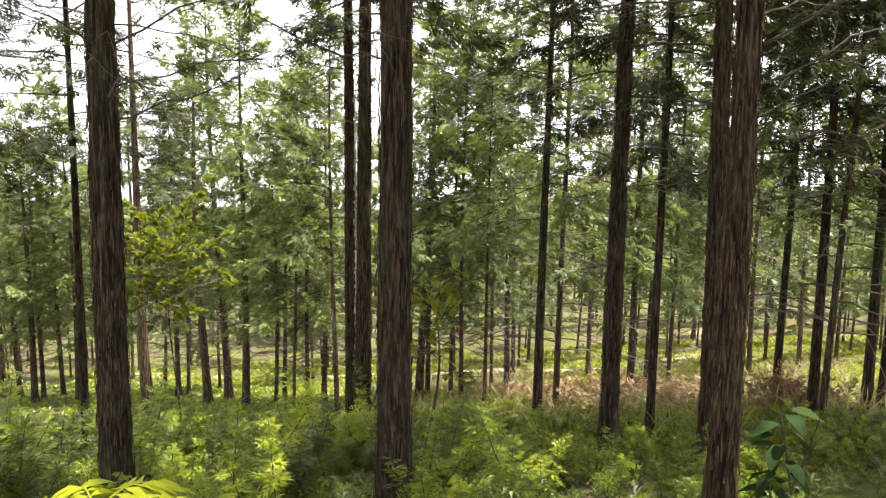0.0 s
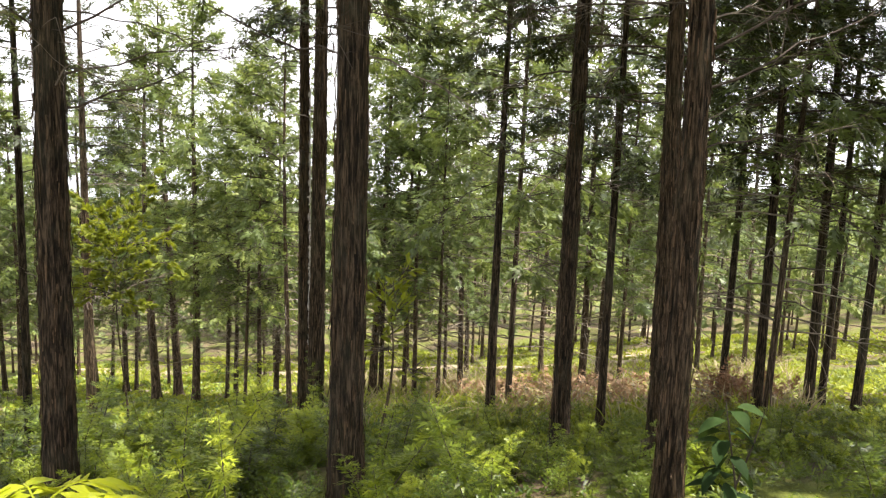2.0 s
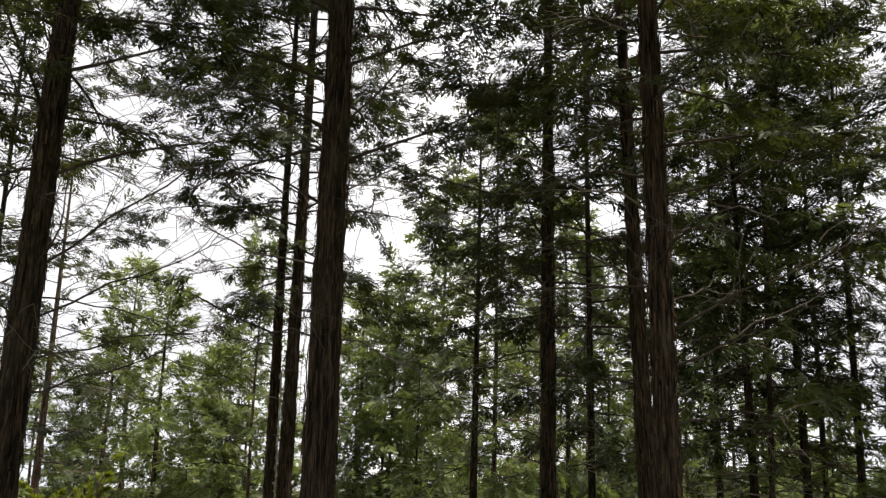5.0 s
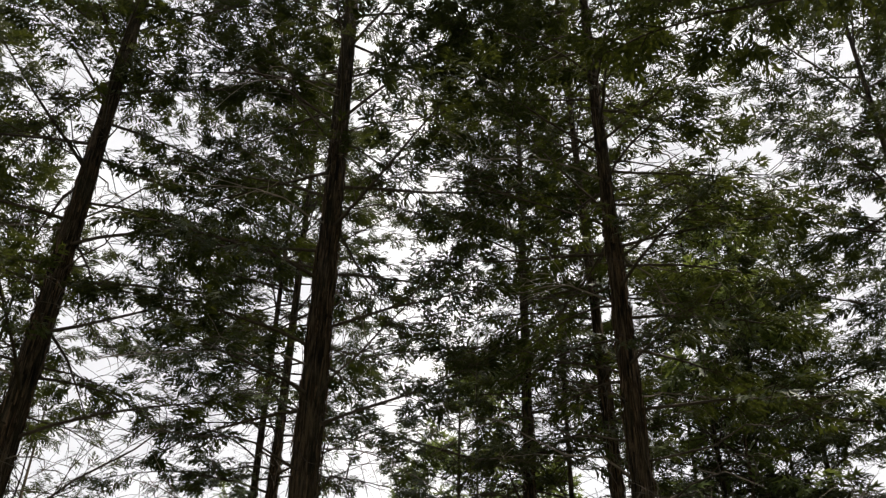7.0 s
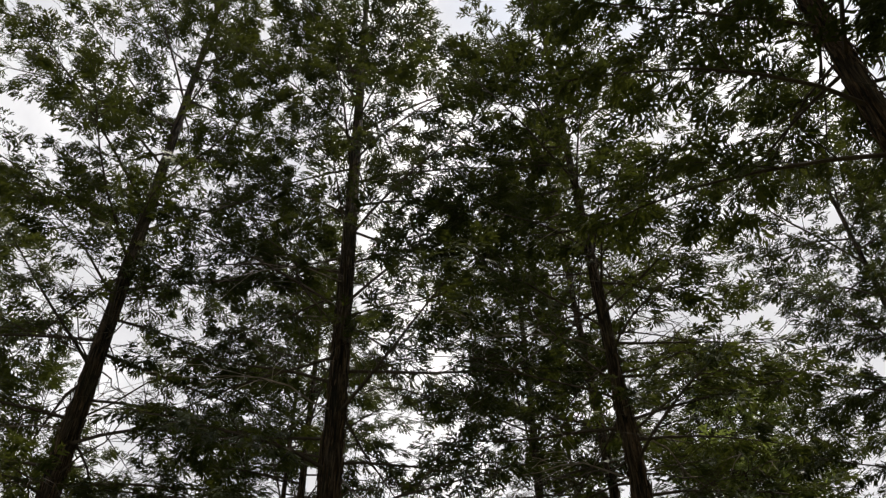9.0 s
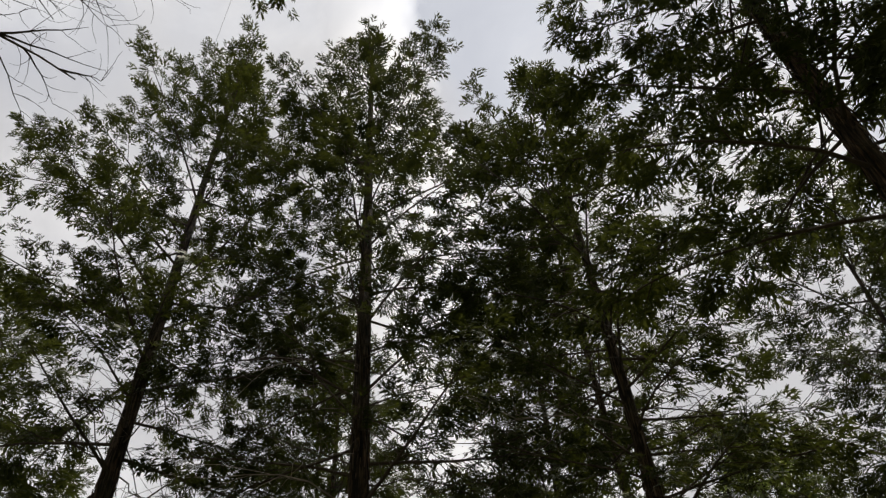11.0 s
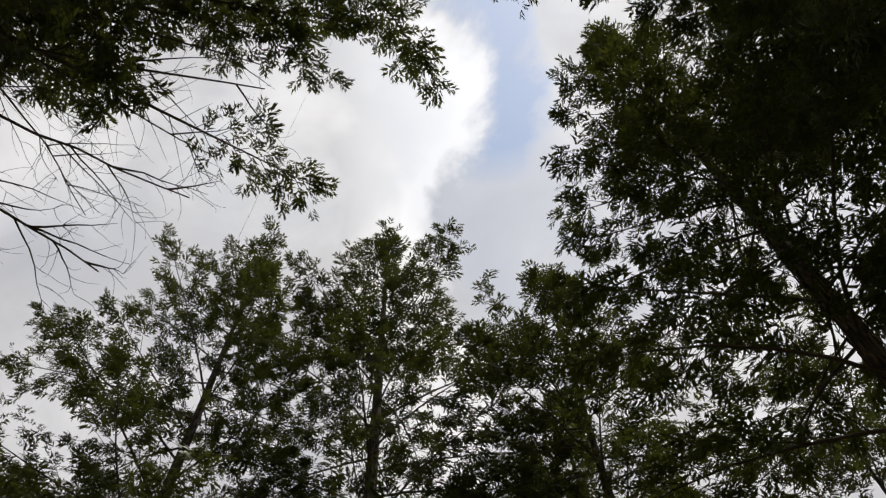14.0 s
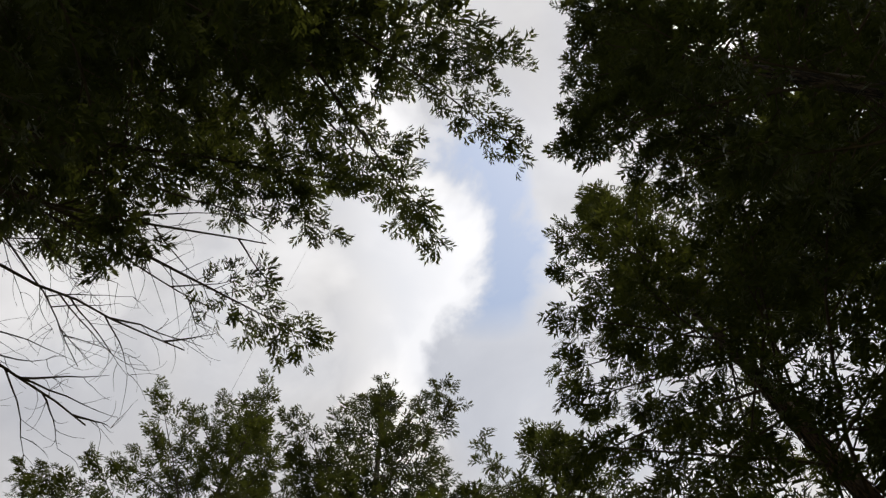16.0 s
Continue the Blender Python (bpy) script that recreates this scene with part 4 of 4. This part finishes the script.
while count < 320:
    y = 2.6 + 13.5 * rng.random() ** 0.8
    x = rng.uniform(-0.72, 0.66) * y + rng.normal(0, 0.4)
    if min(math.hypot(x - a, y - b) for a, b in TREES) < 0.38 or y < 4.4 and x > 1.2:
        continue
    s = rng.uniform(0.7, 1.2) * (0.8 if y < 4 else 1.0)
    if y < 4.8:
        s *= 0.8
    if -0.58 < x / y < -0.3 and y < 7.6:
        s *= 0.62
    if x < 0.5 and 5.5 < y < 9:
        s *= 1.0
    if x < -1.0 and y > 9:
        s *= 1.45
    if x > 1.5 and y > 6:
        s *= 0.75
    set_plant(int(rng.choice([0, 1, 2, 5, 0, 1, 3, 4]) if x > 0 else rng.integers(0, 6)), x, y, s, rng)
    count += 1


def ground_cover(name, label, template, mat, count, area, size, clump, seed, upright=0.6):
    """Countless small plants as one mass: area is (y from, y to, x left/y, x right/y)."""
    rng = np.random.default_rng(seed)
    y = area[0] + (area[1] - area[0]) * rng.random(count) ** 0.9
    x = rng.uniform(area[2], area[3], count) * (y + 2)
    keep = np.sin(x * 0.55 + 2.1 * np.sin(y * 0.31 + seed)) * np.sin(y * 0.47 + 1.4 * np.sin(x * 0.4)) > rng.uniform(-1.0, 0.35, count)
    for ax, ay in TRACK:
        keep &= np.hypot((x - ax) * 0.6, y - ay) > 1.3
    x, y = np.repeat(x[keep], clump), np.repeat(y[keep], clump)
    m = len(x)
    a = rng.uniform(0, 6.28, m)
    spread = rng.uniform(0.0, 0.28, m) * (1 + y / 30)
    px, py = x + spread * np.cos(a), y + spread * np.sin(a)
    s = size * rng.uniform(0.6, 1.4, m) * (1 + y / 60)
    p = np.stack([px, py, ground_z(px, py) + rng.uniform(0, 0.35, m) * size * 1.3 - 0.02], -1)
    w = np.stack([np.cos(a), np.sin(a), np.abs(rng.normal(upright, 0.4, m))], -1)
    buf = Buf()
    buf.spread(*template, frames(w, rng.normal(0, 0.4, (m, 3)) + (0, 0, 1.0)) * s[:, None, None], p)
    tagged(new(name, buf.mesh(name, mat)), label, "plants", kind="stuff")


# sun and shade on the slope are painted by herbs in two leaf colours
ground_cover("low_herbs", "low yellow-green herbs on the slope, sunlight put into their bright colour", LEAF_SMALL, GRASS, 9000, (11, 62, -0.45, 0.75), 0.15, 8, 41)
ground_cover("shaded_herbs", "low green herbs scattered over brown litter, shade put into their dull colour", LEAF_SMALL, SHRUB, 2200, (9, 55, -0.75, -0.15), 0.16, 7, 46)
ground_cover("fern_carpet", "soft green ferny carpet between the trunks", FROND, FERN, 4300, (2.5, 30, -0.8, 0.75), 0.17, 4, 42, 0.7)
ground_cover("grass", "long thin green grass blades on the forest floor", BLADE, GRASS, 500, (13, 34, -0.1, 0.5), 0.42, 7, 43, 1.3)
ground_cover("dry_grass", "pale dry grass among the low plants", BLADE, STRAW, 700, (15, 40, -0.1, 0.5), 0.5, 8, 44, 0.9)
ground_cover("leaf_carpet", "low leafy plants covering the near forest floor", LEAF_SMALL, SHRUB, 5200, (1.5, 18, -0.9, 0.85), 0.07, 10, 45, 0.5)


def brush_heap(x, y, length, seed, label, needles=True):
    """Heap of felled dry branches."""
    rng = np.random.default_rng(seed)
    heap = empty("brush_heap", label, "brush", "heaps of dry branches")
    leaves = Buf()
    for _ in range(26):
        px, py = rng.normal(0, length * 0.35), rng.normal(0, 0.5)
        start = np.array([px, py, float(ground_z(x + px, y + py) - ground_z(x, y)) + rng.uniform(0, 0.35)])
        one = dead_branch_buf(rng, start, rng.uniform(0, 6.28), rng.uniform(0.8, 1.9), rng.uniform(0.05, 0.6), 0.3, 0.014, 8)
        part("branch", one, DEADWOOD, heap, "bleached bare branch")
        if needles:
            m = 16
            p = start + rng.normal(0, 0.4, (m, 3)) * (1, 1, 0.35) + (0, 0, 0.25)
            leaves.spread(*SPRAY_MID[1], frames(rng.normal(0, 1, (m, 3)), rng.normal(0, 0.6, (m, 3)) + (0, 0, 1.0)) * (0.36 * rng.uniform(0.6, 1.2, m))[:, None, None], p)
    if needles:
        part("dead_needles", leaves, RUST, heap, "reddish brown dead needles")
    heap.matrix_basis = pose(x, y, float(ground_z(x, y)))


brush_heap(5.4, 20.6, 2.6, 51, "heap of reddish dry conifer branches lying among grass")
brush_heap(4.7, 26.0, 3.2, 52, "pale heap of bleached dry twigs on the slope")
brush_heap(8.0, 17.6, 1.2, 53, "small brown heap of dry branches beside slim trunks")


def yellow_sapling():
    """Sapling with arching pinnate leaves of long pointed leaflets."""
    rng = np.random.default_rng(61)
    x, y = -0.92, 2.0
    z0 = float(ground_z(x, y))
    ob = empty("pinnate_sapling", "young sapling with sunlit yellow-green pinnate leaves", "sapling")
    stem = Buf()
    tube(stem, [(0, 0, -0.1), (0.01, 0.02, 0.4), (0.0, 0.0, 0.952)], [0.008, 0.006, 0.004], 5)
    part("stem", stem, LIMB, ob)
    for az, ln in ((0.15, 0.23), (3.0, 0.19), (1.2, 0.2), (4.6, 0.19), (5.6, 0.18), (2.2, 0.19)):
        stalk, s = Buf(), np.linspace(0, 1, 6)
        pts = np.stack([math.cos(az) * ln * s, math.sin(az) * ln * s, 0.952 + ln * (0.55 * s - 0.75 * s * s)], -1)
        tube(stalk, pts, np.linspace(0.003, 0.0012, 6), 4)
        fr = part("leaf_stalk", stalk, YOUNG, ob)
        for k in range(13):
            g = 0.25 + 0.75 * (k // 2) / 6
            p = np.array([np.interp(g * 5, np.arange(6), pts[:, c]) for c in range(3)])
            sd = 0 if k == 12 else (1 if k % 2 else -1)
            b = az + sd * (1.15 - 0.3 * g)
            w = np.array([[math.cos(b), math.sin(b), -0.25 + rng.normal(0, 0.1)]])
            lf = Buf()
            lf.spread(*LEAF, frames(w, np.array([[0, 0, 1.0]]) + rng.normal(0, 0.2, (1, 3))) * 0.085 * rng.uniform(0.85, 1.1), p[None])
            part("leaflet", lf, YOUNG, fr)
    ob.matrix_basis = pose(x, y, z0) @ Matrix.Scale(1.38, 4)


def broadleaf_shrub():
    """Sapling with large drooping leaves."""
    rng = np.random.default_rng(62)
    x, y = 2.52, 5.4
    ob = empty("broadleaf_sapling", "dark sapling with large drooping oval leaves", "sapling")
    stem = Buf()
    tube(stem, [(0.05, 0, -0.1), (0.02, 0.02, 0.6), (-0.1, 0.05, 1.25)], [0.012, 0.009, 0.004], 5)
    tube(stem, [(0.02, 0.02, 0.6), (0.12, 0.0, 0.95), (0.16, -0.03, 1.2)], [0.008, 0.006, 0.003], 5)
    part("stem", stem, LIMB, ob)
    for k in range(21):
        b = k * 2.4 + rng.normal(0, 0.3)
        z = 1.25 - 0.04 * k + rng.normal(0, 0.03)
        w = np.array([[math.cos(b), math.sin(b), rng.uniform(-0.5, 0.25)]])
        lf = Buf()
        lf.spread(*LEAF_BROAD, frames(w, np.array([[0, 0, 1.0]]) + rng.normal(0, 0.25, (1, 3))) * rng.uniform(0.17, 0.26), np.array([[-0.06 + 0.04 * math.cos(b), 0.04 + 0.04 * math.sin(b), z]]))
        part("leaf", lf, BROAD, ob, "", True)
    ob.matrix_basis = pose(x, y, float(ground_z(x, y))) @ Matrix.Scale(1.0, 4)


def small_broadleaf(x, y, h, cb, radius, seed, label, limbs=26, per=36):
    """A slender broadleaved tree with flat layers of bright leaves."""
    rng = np.random.default_rng(seed)
    tree = empty("broadleaf_tree", label, "tree", "young broadleaved trees")
    line = trunk_line(rng, h, 0.12)
    part("trunk", trunk_buf(rng, h, 0.035, line, 8, 16, 0.0), BARK_GREY, tree, "", True)
    woods, leaves = crown_bufs(rng, h, 0.035, line, cb, radius, limbs, 8, (LEAF_SMALL,), 0.15, per, 0.15, 1.0, 0.5)
    part("branchwork", joined(woods), LIMB, tree)
    part("crown", leaves, YOUNG_TREE, tree, "bright yellow-green leaves")
    tree.matrix_basis = stand(tree, x, y)


small_broadleaf(-6.9, 20.3, 5.0, 3.3, 1.5, 71, "small broadleaved tree with a flat bright yellow-green crown")
small_broadleaf(-0.25, 11.6, 2.7, 1.5, 0.6, 72, "thin sapling with a few bright leaves beside a trunk", 9, 7)
yellow_sapling()
broadleaf_shrub()
